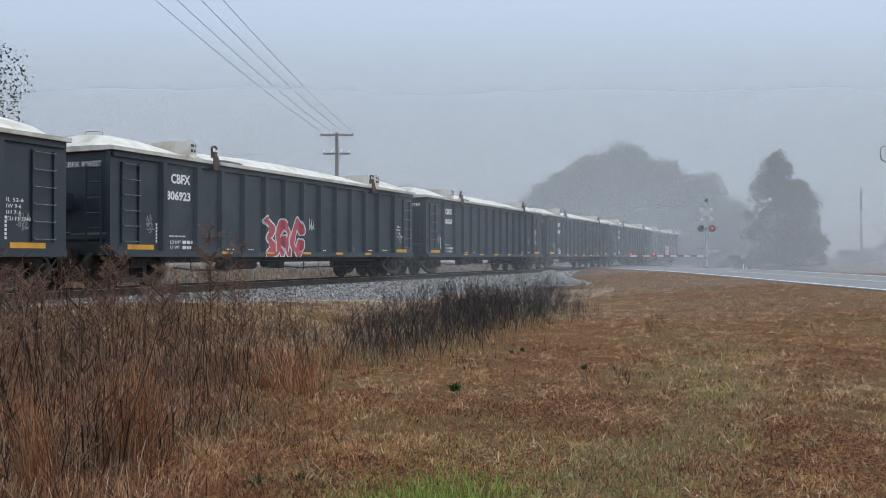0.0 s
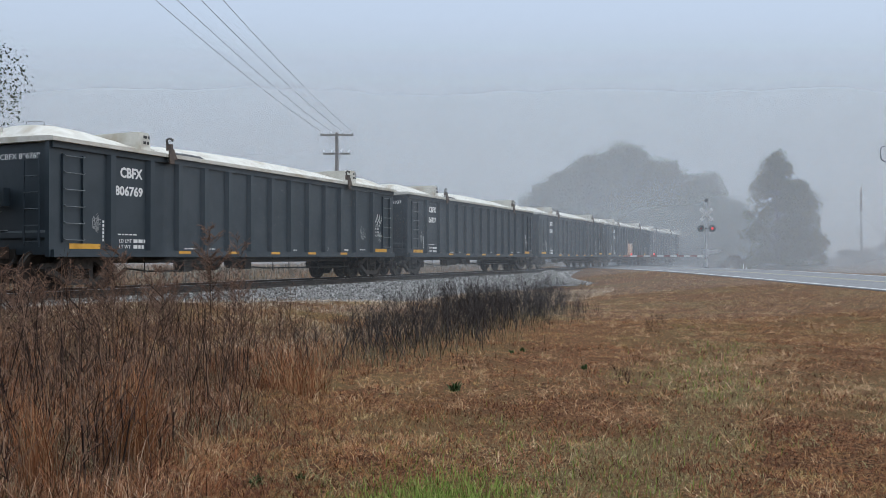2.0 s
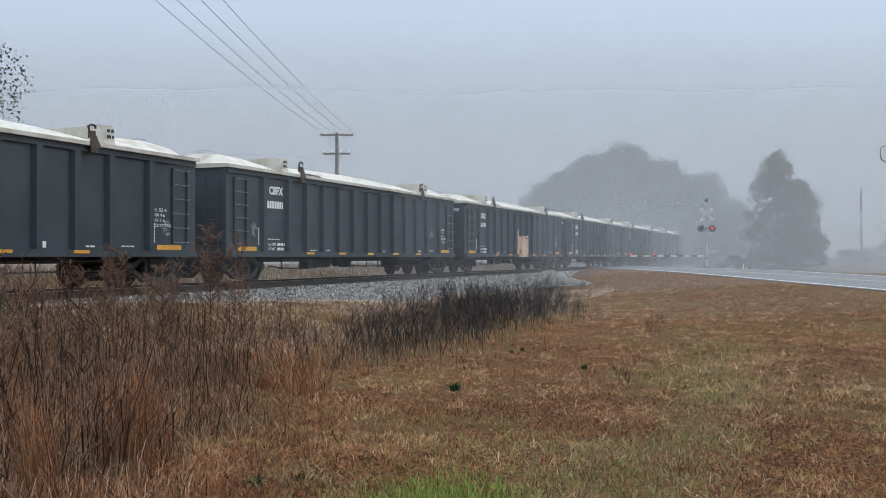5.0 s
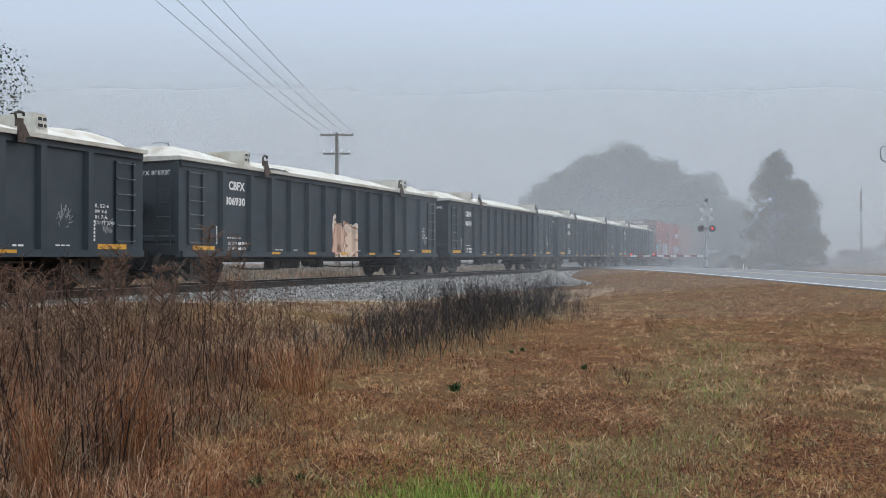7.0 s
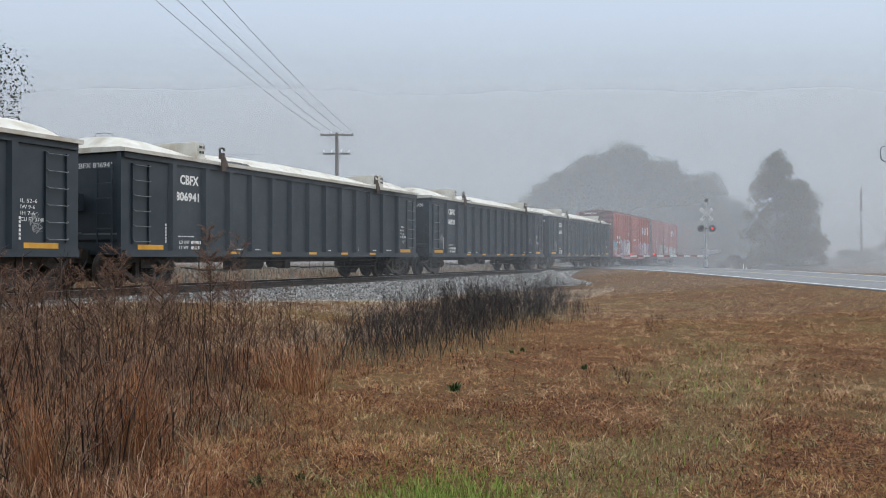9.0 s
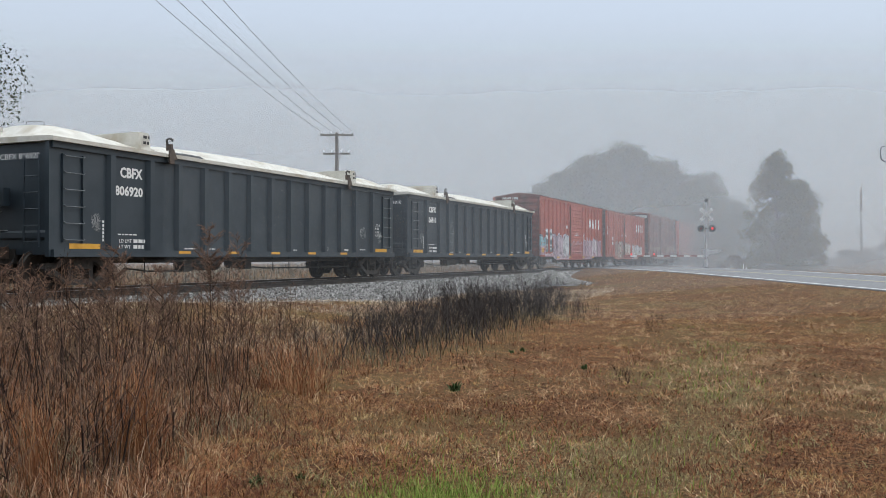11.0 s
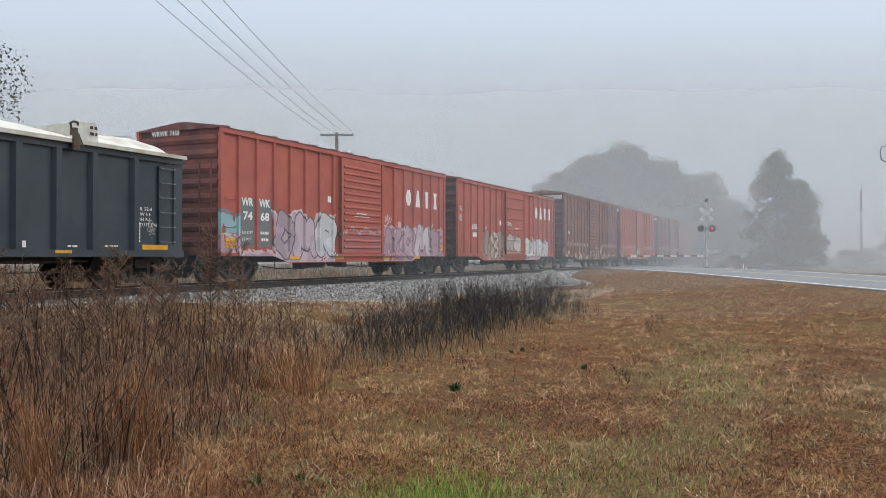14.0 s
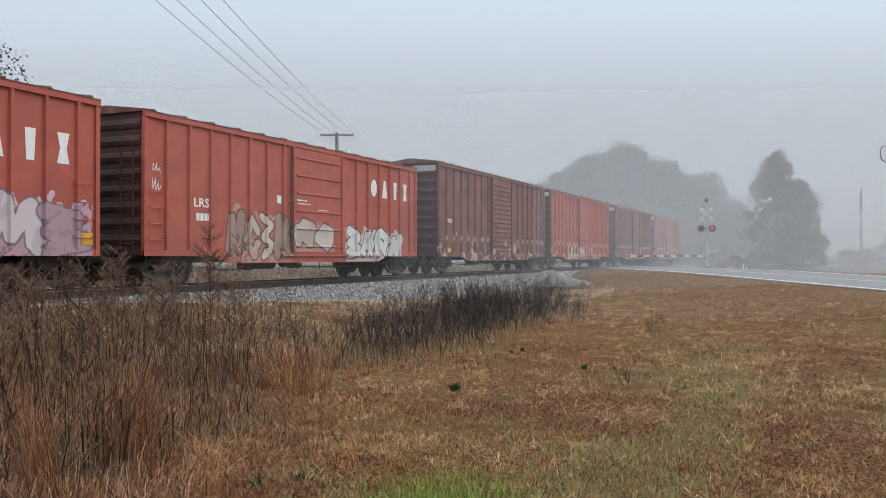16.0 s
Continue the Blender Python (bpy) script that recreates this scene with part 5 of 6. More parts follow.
def build_undergrowth():
    """Tangled dead grass under the tall weeds: tufts, each of one shade, arching and curled."""
    shades = {k: [] for k in ("rust", "umber", "straw", "grey")}
    for _ in range(3300):
        d = RNG.uniform(4.9, 13.5)
        a = RNG.uniform(-0.58, -0.10) * d
        x, y = spot(d, a)
        out = a - weed_edge(d) * d - 0.3 * math.sin(d * 1.7)
        if out > 0.5 * RNG.uniform() or y > 11.5:
            continue
        mood = noise.noise(Vector((x * 1.1, y * 1.1, 2.0))) + RNG.normal(0, 0.28)
        kind = "straw" if mood > 0.42 else ("rust" if mood > 0.02 else ("umber" if mood > -0.30 else "grey"))
        per = int(RNG.uniform(8, 18))
        tall = RNG.uniform(0.16, 0.36) * (1.25 if kind == "rust" else 1.0)
        p = np.array([x, y]) + RNG.normal(0, 0.055, (per, 2))
        shades[kind].append((np.column_stack([p, np.full(per, ground_z(x, y) - 0.01)]), tall * RNG.uniform(0.5, 1.25, per), RNG.uniform(0.0028, 0.0068, per), np.abs(RNG.normal(0.35, 0.35, per))))
    for kind, m, lab in (("rust", M_UNDER, "tangled knee-high rust-brown dead grass"), ("umber", M_DARKRED, "dark matted dead grass among the weeds"),
                         ("straw", M_SEDGE, "bent pale straw among the dead weeds"), ("grey", M_GREYGRASS, "grey-green dead grass among the weeds")):
        b, h, w, t = (np.concatenate([q[i] for q in shades[kind]]) for i in range(4))
        tagged(new(kind + "_undergrowth", curls(kind + "_undergrowth", b, h, w, t, m)), lab, "grass", kind="stuff")
    n = 4500
    x = RNG.uniform(10.5, 26.5, n)
    y = 5.6 + (x - 11) * 0.08 + RNG.normal(0.9, 0.75, n)
    b = np.column_stack([x, y, land_z(np.column_stack([x, y])) - 0.01])
    tagged(new("grey_grass", blades("grey_grass", b, RNG.uniform(0.10, 0.32, n), RNG.uniform(0.005, 0.010, n), np.abs(RNG.normal(0.3, 0.4, n)), M_GREYGRASS)),
           "pale grey-green dead grass among the ditch bushes", "grass", kind="stuff")
    n = 42000
    x = RNG.uniform(4, 38, n)
    y = 8.0 + (np.array([toe_y(v) for v in x]) + 0.15 - 8.0) * RNG.uniform(0, 1, n)
    bare = soft_noise(np.column_stack([x, y]), 0.6, 12.0) > 0.22
    x, y = x[~bare], y[~bare]
    n = len(x)
    b = np.column_stack([x, y, land_z(np.column_stack([x, y])) - 0.01])
    tagged(new("ditch_grass", blades("ditch_grass", b, RNG.uniform(0.06, 0.18, n), RNG.uniform(0.008, 0.018, n), np.abs(RNG.normal(1.05, 0.35, n)), M_DITCH)),
           "straw-coloured dry grass beside the ballast", "grass", kind="stuff")
    n = 16000
    x, y = RNG.uniform(10, 90, n), RNG.uniform(21.5, 32, n)
    b = np.column_stack([x, y, land_z(np.column_stack([x, y])) - 0.01])
    tagged(new("far_grass", blades("far_grass", b, RNG.uniform(0.15, 0.5, n), RNG.uniform(0.02, 0.04, n), np.abs(RNG.normal(0.3, 0.3, n)), M_STRAW)),
           "grey-tan dead grass beyond the track", "grass", kind="stuff")


M_UNDER = plant_material("dark_rust_undergrowth", [(0.031, 0.021, 0.013), (0.089, 0.042, 0.024), (0.199, 0.091, 0.047), (0.283, 0.144, 0.078), (0.482, 0.345, 0.235)])
M_DITCH = plant_material("pale_ditch_straw", [(0.202, 0.148, 0.101), (0.366, 0.277, 0.190), (0.531, 0.419, 0.299), (0.683, 0.553, 0.407)])
M_GREYGRASS = plant_material("grey_green_dead_grass", [(0.057, 0.050, 0.028), (0.115, 0.100, 0.056), (0.196, 0.160, 0.096), (0.299, 0.240, 0.152)])
M_STRAW = plant_material("grey_straw", [(0.10, 0.085, 0.06), (0.17, 0.145, 0.105), (0.24, 0.21, 0.16)])
build_undergrowth()


class Stems:
    """Collects stalk pieces for one mesh."""

    def __init__(self):
        self.a, self.b, self.r0, self.r1 = [], [], [], []

    def add(self, a, b, r0, r1):
        self.a.append(a), self.b.append(b), self.r0.append(r0), self.r1.append(r1)

    def mesh(self, name, material):
        return stalks(name, self.a, self.b, self.r0, self.r1, material)


def weed(st, heads, root, h, r, twigs, rnd, lean=0.12, tw=0.22, curl=0.5):
    """One dead weed: a kinked stem with upward side twigs; heads collects seed tufts (or None)."""
    lx, ly = rnd.normal(0, lean), rnd.normal(0, lean)
    pts = [np.array(root, float)]
    k = 5
    for i in range(1, k + 1):
        f = i / k
        pts.append(np.array(root) + np.array([lx * h * f + rnd.normal(0, 0.012), ly * h * f + rnd.normal(0, 0.012), h * f]))
    for i in range(k):
        st.add(pts[i], pts[i + 1], r * (1 - 0.7 * i / k), r * (1 - 0.7 * (i + 1) / k))
    for _ in range(twigs):
        f = rnd.uniform(0.35, 1.0)
        i = min(int(f * k), k - 1)
        p = pts[i] + (pts[i + 1] - pts[i]) * (f * k - i)
        az = rnd.uniform(0, 6.283)
        ln = tw * (1.25 - f) * rnd.uniform(0.5, 1.3) + 0.03
        q = p + np.array([math.cos(az) * ln * curl, math.sin(az) * ln * curl, ln * rnd.uniform(0.5, 1.0)])
        st.add(p, q, r * 0.35, r * 0.18)
        if heads is not None:
            for _ in range(3):
                e = q + rnd.normal(0, 0.02, 3)
                heads.add(q, e + np.array([0, 0, -0.02]), 0.004, 0.002)


def build_tall_weeds():
    rnd = np.random.default_rng(11)
    st = Stems()
    heads = Stems()
    done = 0
    while done < 350:
        d = rnd.uniform(5.0, 14.5)
        a = rnd.uniform(-0.58, -0.13) * d
        if a > weed_edge(d) * d + 0.18 * rnd.normal():
            continue
        x, y = spot(d, a)
        if y > 11.8:
            continue
        dense = noise.noise(Vector((x * 0.9, y * 0.9, 4.0)))
        if dense < -0.25 and rnd.uniform() < 0.7:
            continue
        h = rnd.uniform(0.55, 1.30) * (0.9 + 0.35 * min(1, max(0, (-a / d - 0.15) / 0.3)))
        weed(st, heads if rnd.uniform() < 0.35 else None, (x, y, ground_z(x, y) - 0.02), h, rnd.uniform(0.0035, 0.0095), int(rnd.uniform(6, 20)), rnd, 0.15, 0.24, 0.8)
        done += 1
    for _ in range(34):
        d = rnd.uniform(5.4, 10.5)
        a = (weed_edge(d) - abs(rnd.normal(0.03, 0.09))) * d
        x, y = spot(d, a)
        weed(st, None, (x, y, ground_z(x, y) - 0.02), rnd.uniform(0.7, 1.25), rnd.uniform(0.006, 0.009), int(rnd.uniform(3, 9)), rnd, 0.1, 0.3, 0.7)
    tagged(new("tall_dead_weeds", st.mesh("tall_dead_weeds", M_STALK)), "dense stand of tall thin dead brown weeds", "weeds", kind="stuff")
    tagged(new("weed_seed_heads", heads.mesh("weed_seed_heads", M_SEED)), "small rusty seed heads on the dead weeds", "weeds", kind="stuff")


build_tall_weeds()


def build_dark_thicket():
    """The blackened strip of dead weeds in the ditch, as separate bushes."""
    rnd = np.random.default_rng(21)
    for i in range(17):
        f = i / 16
        cx, cy = 11.9 + (25.2 - 11.9) * f + rnd.normal(0, 0.2), 6.6 + 1.2 * f + rnd.normal(0, 0.25)
        st = Stems()
        full = 0.55 if i < 3 else 1.0
        for _ in range(int(52 * full)):
            ox, oy = rnd.normal(0, 0.48), rnd.normal(0, 0.58)
            x, y = cx + ox, cy + oy
            h = max(0.25, rnd.uniform(0.45, 1.25) * (1 - 0.33 * (ox * ox + oy * oy))) * (0.8 if i < 3 else 1.0) * (1.12 if i > 13 else 1.0)
            weed(st, None, (ox, oy, ground_z(x, y) - ground_z(cx, cy) - 0.02), h, rnd.uniform(0.004, 0.008), int(rnd.uniform(8, 20)), rnd, 0.19, 0.36, 0.7)
        ob = tagged(new("dead_bush", st.mesh("dead_bush", M_BLACKWEED)), "bare blackened bush of dead ditch weeds", "bush", "ditch bushes")
        ob.location = (cx, cy, ground_z(cx, cy))


build_dark_thicket()


def dog_fennel(xy, h, seed, bushy=1.0, material=None):
    """A tall feathery dead weed: stem with drooping plumes."""
    rnd = np.random.default_rng(seed)
    thing = tagged(new("dog_fennel"), "tall feathery reddish-brown dead weed", "weed", "tall feathery weeds")
    thing.location = (xy[0], xy[1], ground_z(xy[0], xy[1]) - 0.02)
    st, pl = Stems(), Stems()
    for _ in range(3):
        root = np.array([rnd.normal(0, 0.06), rnd.normal(0, 0.06), 0])
        top = root + np.array([rnd.normal(0, 0.1), rnd.normal(0, 0.1), h * rnd.uniform(0.8, 1.0)])
        prev = root
        for i in range(1, 7):
            p = root + (top - root) * i / 6 + rnd.normal(0, 0.012, 3)
            st.add(prev, p, 0.007 * (1.1 - i / 7), 0.007 * (1.1 - (i + 1) / 7))
            prev = p
        for _ in range(int(26 * bushy)):
            f = rnd.uniform(0.45, 1.0)
            p = root + (top - root) * f
            az, ln = rnd.uniform(0, 6.283), rnd.uniform(0.12, 0.38) * (1.35 - f) * 1.3
            q = p + np.array([math.cos(az) * ln * 0.8, math.sin(az) * ln * 0.8, ln * 0.75])
            st.add(p, q, 0.003, 0.0015)
            run = (q - p) / max(ln, 0.01)
            for _ in range(int(20 * bushy)):
                g = rnd.uniform(0.2, 1.05)
                s = p + (q - p) * g
                e = s + run * 0.03 + np.array([rnd.normal(0, 0.022), rnd.normal(0, 0.022), rnd.normal(-0.008, 0.018)])
                pl.add(s, e, 0.0026, 0.001)
    share("stem", st.mesh("stem", M_STALK), thing)
    tagged(share("plume", pl.mesh("plume", material or M_SEED), thing, label="feathery rusty plumes"), kind="stuff")


for dpt, acr, hh, sd, bu in ((11.6, -3.12, 2.15, 1, 1.15), (11.4, -2.85, 1.85, 2, 0.8), (10.4, -3.75, 1.70, 3, 1.2), (10.9, -4.2, 1.62, 4, 1.0), (9.8, -4.45, 1.75, 5, 0.35), (10.6, -4.95, 1.6, 6, 1.0),
                             (9.9, -3.2, 1.45, 7, 0.9), (11.2, -5.6, 1.62, 8, 0.9), (12.0, -3.7, 1.5, 9, 1.0), (11.0, -2.5, 1.5, 10, 0.5), (9.0, -4.3, 1.5, 12, 0.8), (24.0, 3.95, 0.95, 11, 0.35)):
    dog_fennel(spot(dpt, acr), hh, sd, bu)


def leafy_weed(dpt, acr, size, seed):
    """A low rosette of broad leaves."""
    xy = spot(dpt, acr)
    tuft("leafy_weed", xy, 46, size * 0.35, size, size * 0.22, 0.7, M_LEAFY, "small dark green leafy weed in the grass", "weed", "leafy weeds")


M_LEAFY = plant_material("dark_green_leaves", [(0.03, 0.055, 0.02), (0.05, 0.085, 0.03), (0.08, 0.12, 0.05)])
for dpt, acr, sz, sd in ((10.3, 0.14, 0.15, 1), (6.05, -1.30, 0.11, 2), (14.9, 1.36, 0.11, 3), (14.6, 1.15, 0.09, 4), (6.15, -1.0, 0.08, 5), (12.3, 2.0, 0.1, 6)):
    leafy_weed(dpt, acr, sz, sd)
for dpt, acr, hh, sd in ((22.5, 3.5, 0.7, 41), (24.5, 3.75, 0.55, 42), (21.0, 5.2, 0.3, 43), (18.0, 4.3, 0.3, 44), (11.0, 2.3, 0.22, 45)):
    rnd = np.random.default_rng(sd)
    st = Stems()
    for _ in range(7):
        weed(st, None, (rnd.normal(0, 0.08), rnd.normal(0, 0.08), 0), hh * rnd.uniform(0.6, 1), 0.005, 7, rnd, 0.15, 0.15)
    ob = tagged(new("small_dead_weed", st.mesh("small_dead_weed", M_STALK)), "sparse small dead weed standing in the grass", "weed", "small dead weeds")
    xy = spot(dpt, acr)
    ob.location = (xy[0], xy[1], ground_z(xy[0], xy[1]) - 0.01)


# ---- trees ----
M_BARK = mat("grey_bark", (0.05, 0.042, 0.035), (0.10, 0.085, 0.07), 6, 0.9, bump=0.4)
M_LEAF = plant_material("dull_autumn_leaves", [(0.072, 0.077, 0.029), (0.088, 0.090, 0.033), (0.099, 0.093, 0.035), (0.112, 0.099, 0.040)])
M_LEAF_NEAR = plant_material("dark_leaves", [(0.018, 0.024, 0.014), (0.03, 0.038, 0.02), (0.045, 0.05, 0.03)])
M_BUSH = plant_material("brown_bush_leaves", [(0.06, 0.04, 0.025), (0.09, 0.06, 0.04), (0.12, 0.085, 0.06)])


def leaf_cloud(name, centres, radii, per, size, material, rnd):
    """Many small leaves round clump centres."""
    c = np.repeat(np.asarray(centres), per, 0)
    r = np.repeat(np.asarray(radii), per)
    n = len(c)
    v = rnd.normal(0, 1, (n, 3))
    v /= np.linalg.norm(v, axis=1)[:, None]
    p = c + v * (r * rnd.uniform(0.25, 1.0, n) ** 0.5)[:, None] * np.array([1, 1, 0.8])
    a, b = rnd.normal(0, 1, (n, 3)), rnd.normal(0, 1, (n, 3))
    a /= np.linalg.norm(a, axis=1)[:, None]
    b -= (a * b).sum(1)[:, None] * a
    b /= np.linalg.norm(b, axis=1)[:, None]
    s = (size * rnd.uniform(0.5, 1.4, n))[:, None]
    vv = np.stack([p - a * s, p - b * s * 0.55, p + a * s, p + b * s * 0.55], 1).reshape(-1, 3)
    return raw_mesh(name, vv, np.arange(4 * n), np.full(n, 4), material)


def tree(name, x, y, h, spread, seed, leaf=0.22, clumps=70, per=70, material=None, base=0.25, label="", group="trees", taper=0.0):
    rnd = np.random.default_rng(seed)
    thing = tagged(new(name), label or "broad leafy tree dim in the fog", "tree", group)
    thing.location = (x, y, ground_z(x, y) if x < 130 and abs(y) < 80 else -0.7)
    bm = bmesh.new()
    r = 0.022 * h
    bm_rod(bm, (0, 0, -0.3), (0, 0, h * 0.35), r, 10, r * 0.75)
    bm_rod(bm, (0, 0, h * 0.35), (0.02 * h, 0, h * 0.85), r * 0.75, 8, r * 0.15)
    trunk = part("trunk", bm, M_BARK, thing)
    centres, radii = [], []
    limb = bmesh.new()
    for i in range(clumps):
        f = base + (1 - base) * rnd.uniform() ** 0.85
        prof = math.sin(math.pi * min(1, (f - base) / (1 - base) * 0.78 + 0.20)) ** 0.7
        prof = prof * (1 - taper) + taper * 1.15 * (1 - (f - base) / (1 - base)) ** 0.6
        az = rnd.uniform(0, 6.283)
        rr = spread * prof * rnd.uniform(0.25, 1.0) ** 0.6
        c = np.array([rr * math.cos(az), rr * math.sin(az), f * h - 0.05 * h * rnd.uniform()])
        centres.append(c)
        radii.append(spread * rnd.uniform(0.20, 0.38) * (1 - 0.45 * taper * f))
        if i % 3 == 0:
            z = max(0.22 * h, c[2] - rr * 0.8)
            bm_rod(limb, (0, 0, min(z, 0.8 * h)), c, r * 0.3, 5, r * 0.06)
    part("limb", limb, M_BARK, thing)
    share("crown", leaf_cloud("crown", centres, radii, per, leaf, material or M_LEAF, rnd), thing)
    return thing


def far_spot(depth, px):
    """Plan position at a depth and a bearing given as the slope to the side."""
    return spot(depth, px * depth)


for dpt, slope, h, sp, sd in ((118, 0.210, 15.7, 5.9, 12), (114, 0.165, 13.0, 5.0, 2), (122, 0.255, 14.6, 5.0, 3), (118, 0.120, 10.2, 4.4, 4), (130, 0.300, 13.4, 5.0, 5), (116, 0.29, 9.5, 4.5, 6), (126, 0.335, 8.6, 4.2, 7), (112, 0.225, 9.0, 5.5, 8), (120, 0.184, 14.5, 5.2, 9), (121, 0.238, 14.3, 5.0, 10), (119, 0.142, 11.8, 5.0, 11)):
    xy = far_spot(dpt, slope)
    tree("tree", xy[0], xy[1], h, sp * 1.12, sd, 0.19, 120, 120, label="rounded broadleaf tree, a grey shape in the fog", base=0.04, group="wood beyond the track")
xy = far_spot(92, 0.384)
tree("tree", xy[0], xy[1], 12.6, 4.0, 31, 0.13, 190, 110, label="tall tapering tree beside the road in fog", base=0.05, group="trees by the road", taper=0.85)
xy = far_spot(95, 0.410)
tree("tree", xy[0], xy[1], 9.8, 2.7, 32, 0.12, 110, 110, label="shorter dense tree beside the road in fog", base=0.05, group="trees by the road", taper=0.4)
for sd, (dpt, slope, h, sp) in enumerate(((112, 0.465, 2.4, 2.2), (110, 0.488, 2.5, 2.2), (108, 0.512, 3.2, 2.6), (104, 0.43, 1.8, 1.6), (100, 0.40, 1.7, 1.8), (98, 0.36, 1.5, 1.7), (99, 0.335, 1.5, 1.7))):
    xy = far_spot(dpt, slope)
    tree("bush", xy[0], xy[1], h, sp, 50 + sd, 0.09, 40, 60, M_BUSH, 0.05, "low brown bush across the road in fog", group="roadside bushes")
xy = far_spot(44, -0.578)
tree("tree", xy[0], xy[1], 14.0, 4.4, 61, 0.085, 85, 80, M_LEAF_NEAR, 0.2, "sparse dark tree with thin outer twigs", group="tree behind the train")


# ---- poles and wires ----
def wire(a, b, sag, r, parent, n=18):
    bm = bmesh.new()
    a, b = Vector(a), Vector(b)
    pts = [a.lerp(b, i / n) - Vector((0, 0, sag * 4 * (i / n) * (1 - i / n))) for i in range(n + 1)]
    bm_path(bm, pts, r, 5)
    return tagged(new("power_line", finish(bm, "power_line", M_WIRE)), "thin dark overhead wire", "wire", "overhead wires")


LINE_DIR = Vector((0.921, 0.389, 0))
LINE_SIDE = Vector((0.389, -0.921, 0))


def utility_pole(x, y, h, arms, label, yaw=None):
    z = -0.5
    thing = tagged(new("utility_pole"), label, "utility pole", "utility poles")
    thing.matrix_basis = pose(x, y, z, 0, 0, math.degrees(math.atan2(LINE_SIDE.y, LINE_SIDE.x)) if yaw is None else yaw)
    bm = bmesh.new()
    bm_rod(bm, (0, 0, -0.3), (0, 0, h), 0.17, 12, 0.12)
    part("post", bm, M_POLE, thing)
    for zz, half in arms:
        bm = bmesh.new()
        bm_box(bm, -half, half, -0.19, -0.09, zz - 0.06, zz + 0.06)
        arm = part("crossarm", bm, M_POLE, thing)
        bm = bmesh.new()
        for s in (-1, 1):
            bm_rod(bm, (s * half * 0.55, -0.15, zz - 0.05), (0, -0.14, zz - 0.5), 0.02, 5)
        part("brace", bm, M_POLE, arm)
        for xx in (-half + 0.08, -half * 0.33, half * 0.33, half - 0.08):
            bm = bmesh.new()
            bm_rod(bm, (xx, -0.14, zz + 0.05), (xx, -0.14, zz + 0.16), 0.02, 6)
            bm_rod(bm, (xx, -0.14, zz + 0.14), (xx, -0.14, zz + 0.27), 0.05, 8, 0.035)
            part("insulator", bm, M_ALU, arm)
    return thing


PX, PY = 53.8, 31.7
utility_pole(PX, PY, 10.15, ((9.95, 1.18), (8.62, 0.98)), "weathered wooden utility pole with two crossarms")
P0 = Vector((PX, PY, 0))
for off, rise in ((-1.1, 9.72), (-0.39, 9.72), (0.39, 9.72), (1.1, 9.72)):
    a = P0 + LINE_SIDE * off + Vector((0, 0, rise))
    wire(a - LINE_DIR * 62 - LINE_SIDE * 0.55 + Vector((0, 0, 0.2)), a, 0.7, 0.0105, None)
    wire(a, a + LINE_DIR * 60 + Vector((0, 0, -0.6)), 0.9, 0.009, None)
for off in (-0.8, 0.8):
    a = P0 + LINE_SIDE * off + Vector((0, 0, 8.25))
    wire(a + Vector((-26, 38, 0.5)), a, 0.8, 0.007, None)

xy = far_spot(118, 0.4806)
utility_pole(xy[0], xy[1], 10.7, (), "wooden utility pole with a transformer, faint in fog")
bm = bmesh.new()
bm_rod(bm, (0, 0, -0.5), (0, 0, 0.5), 0.26, 12)
bm_rod(bm, (0, 0, 0.5), (0, 0, 0.62), 0.08, 8)
tr = tagged(new("transformer", finish(bm, "transformer", M_ALU)), "grey drum transformer bolted to a pole", "transformer")
tr.location = (xy[0] - 0.30, xy[1] + 0.28, 4.1)
bm = bmesh.new()
bm_path(bm, [(0, 0, 0), (0.6, -0.6, 0.25), (1.1, -1.1, 0.3)], 0.03)
la = tagged(new("street_lamp_arm", finish(bm, "street_lamp_arm", M_ALU)), "thin metal lamp arm on a pole", "street lamp")
la.location = (xy[0] + 0.05, xy[1] - 0.05, 8.9)
xy = far_spot(170, 0.4675)
utility_pole(xy[0], xy[1], 8.0, (), "distant wooden pole nearly lost in fog")
xy = far_spot(46, 0.535)
side_pole = utility_pole(xy[0], xy[1], 9.0, (), "wooden utility pole with an insulator bracket beside the road", yaw=-66.5)
bm = bmesh.new()
bm_path(bm, [(0, -0.15, 7.15), (-1.45, -0.15, 7.10), (-1.55, -0.15, 6.95), (-1.50, -0.15, 6.45), (-1.35, -0.15, 6.32), (0, -0.15, 6.36)], 0.035)
part("bracket", bm, M_WIRE, side_pole, "thin steel insulator bracket")
wire((xy[0], xy[1], 4.9), (far_spot(118, 0.4806)[0], far_spot(118, 0.4806)[1], 7.0), 1.6, 0.012, None)


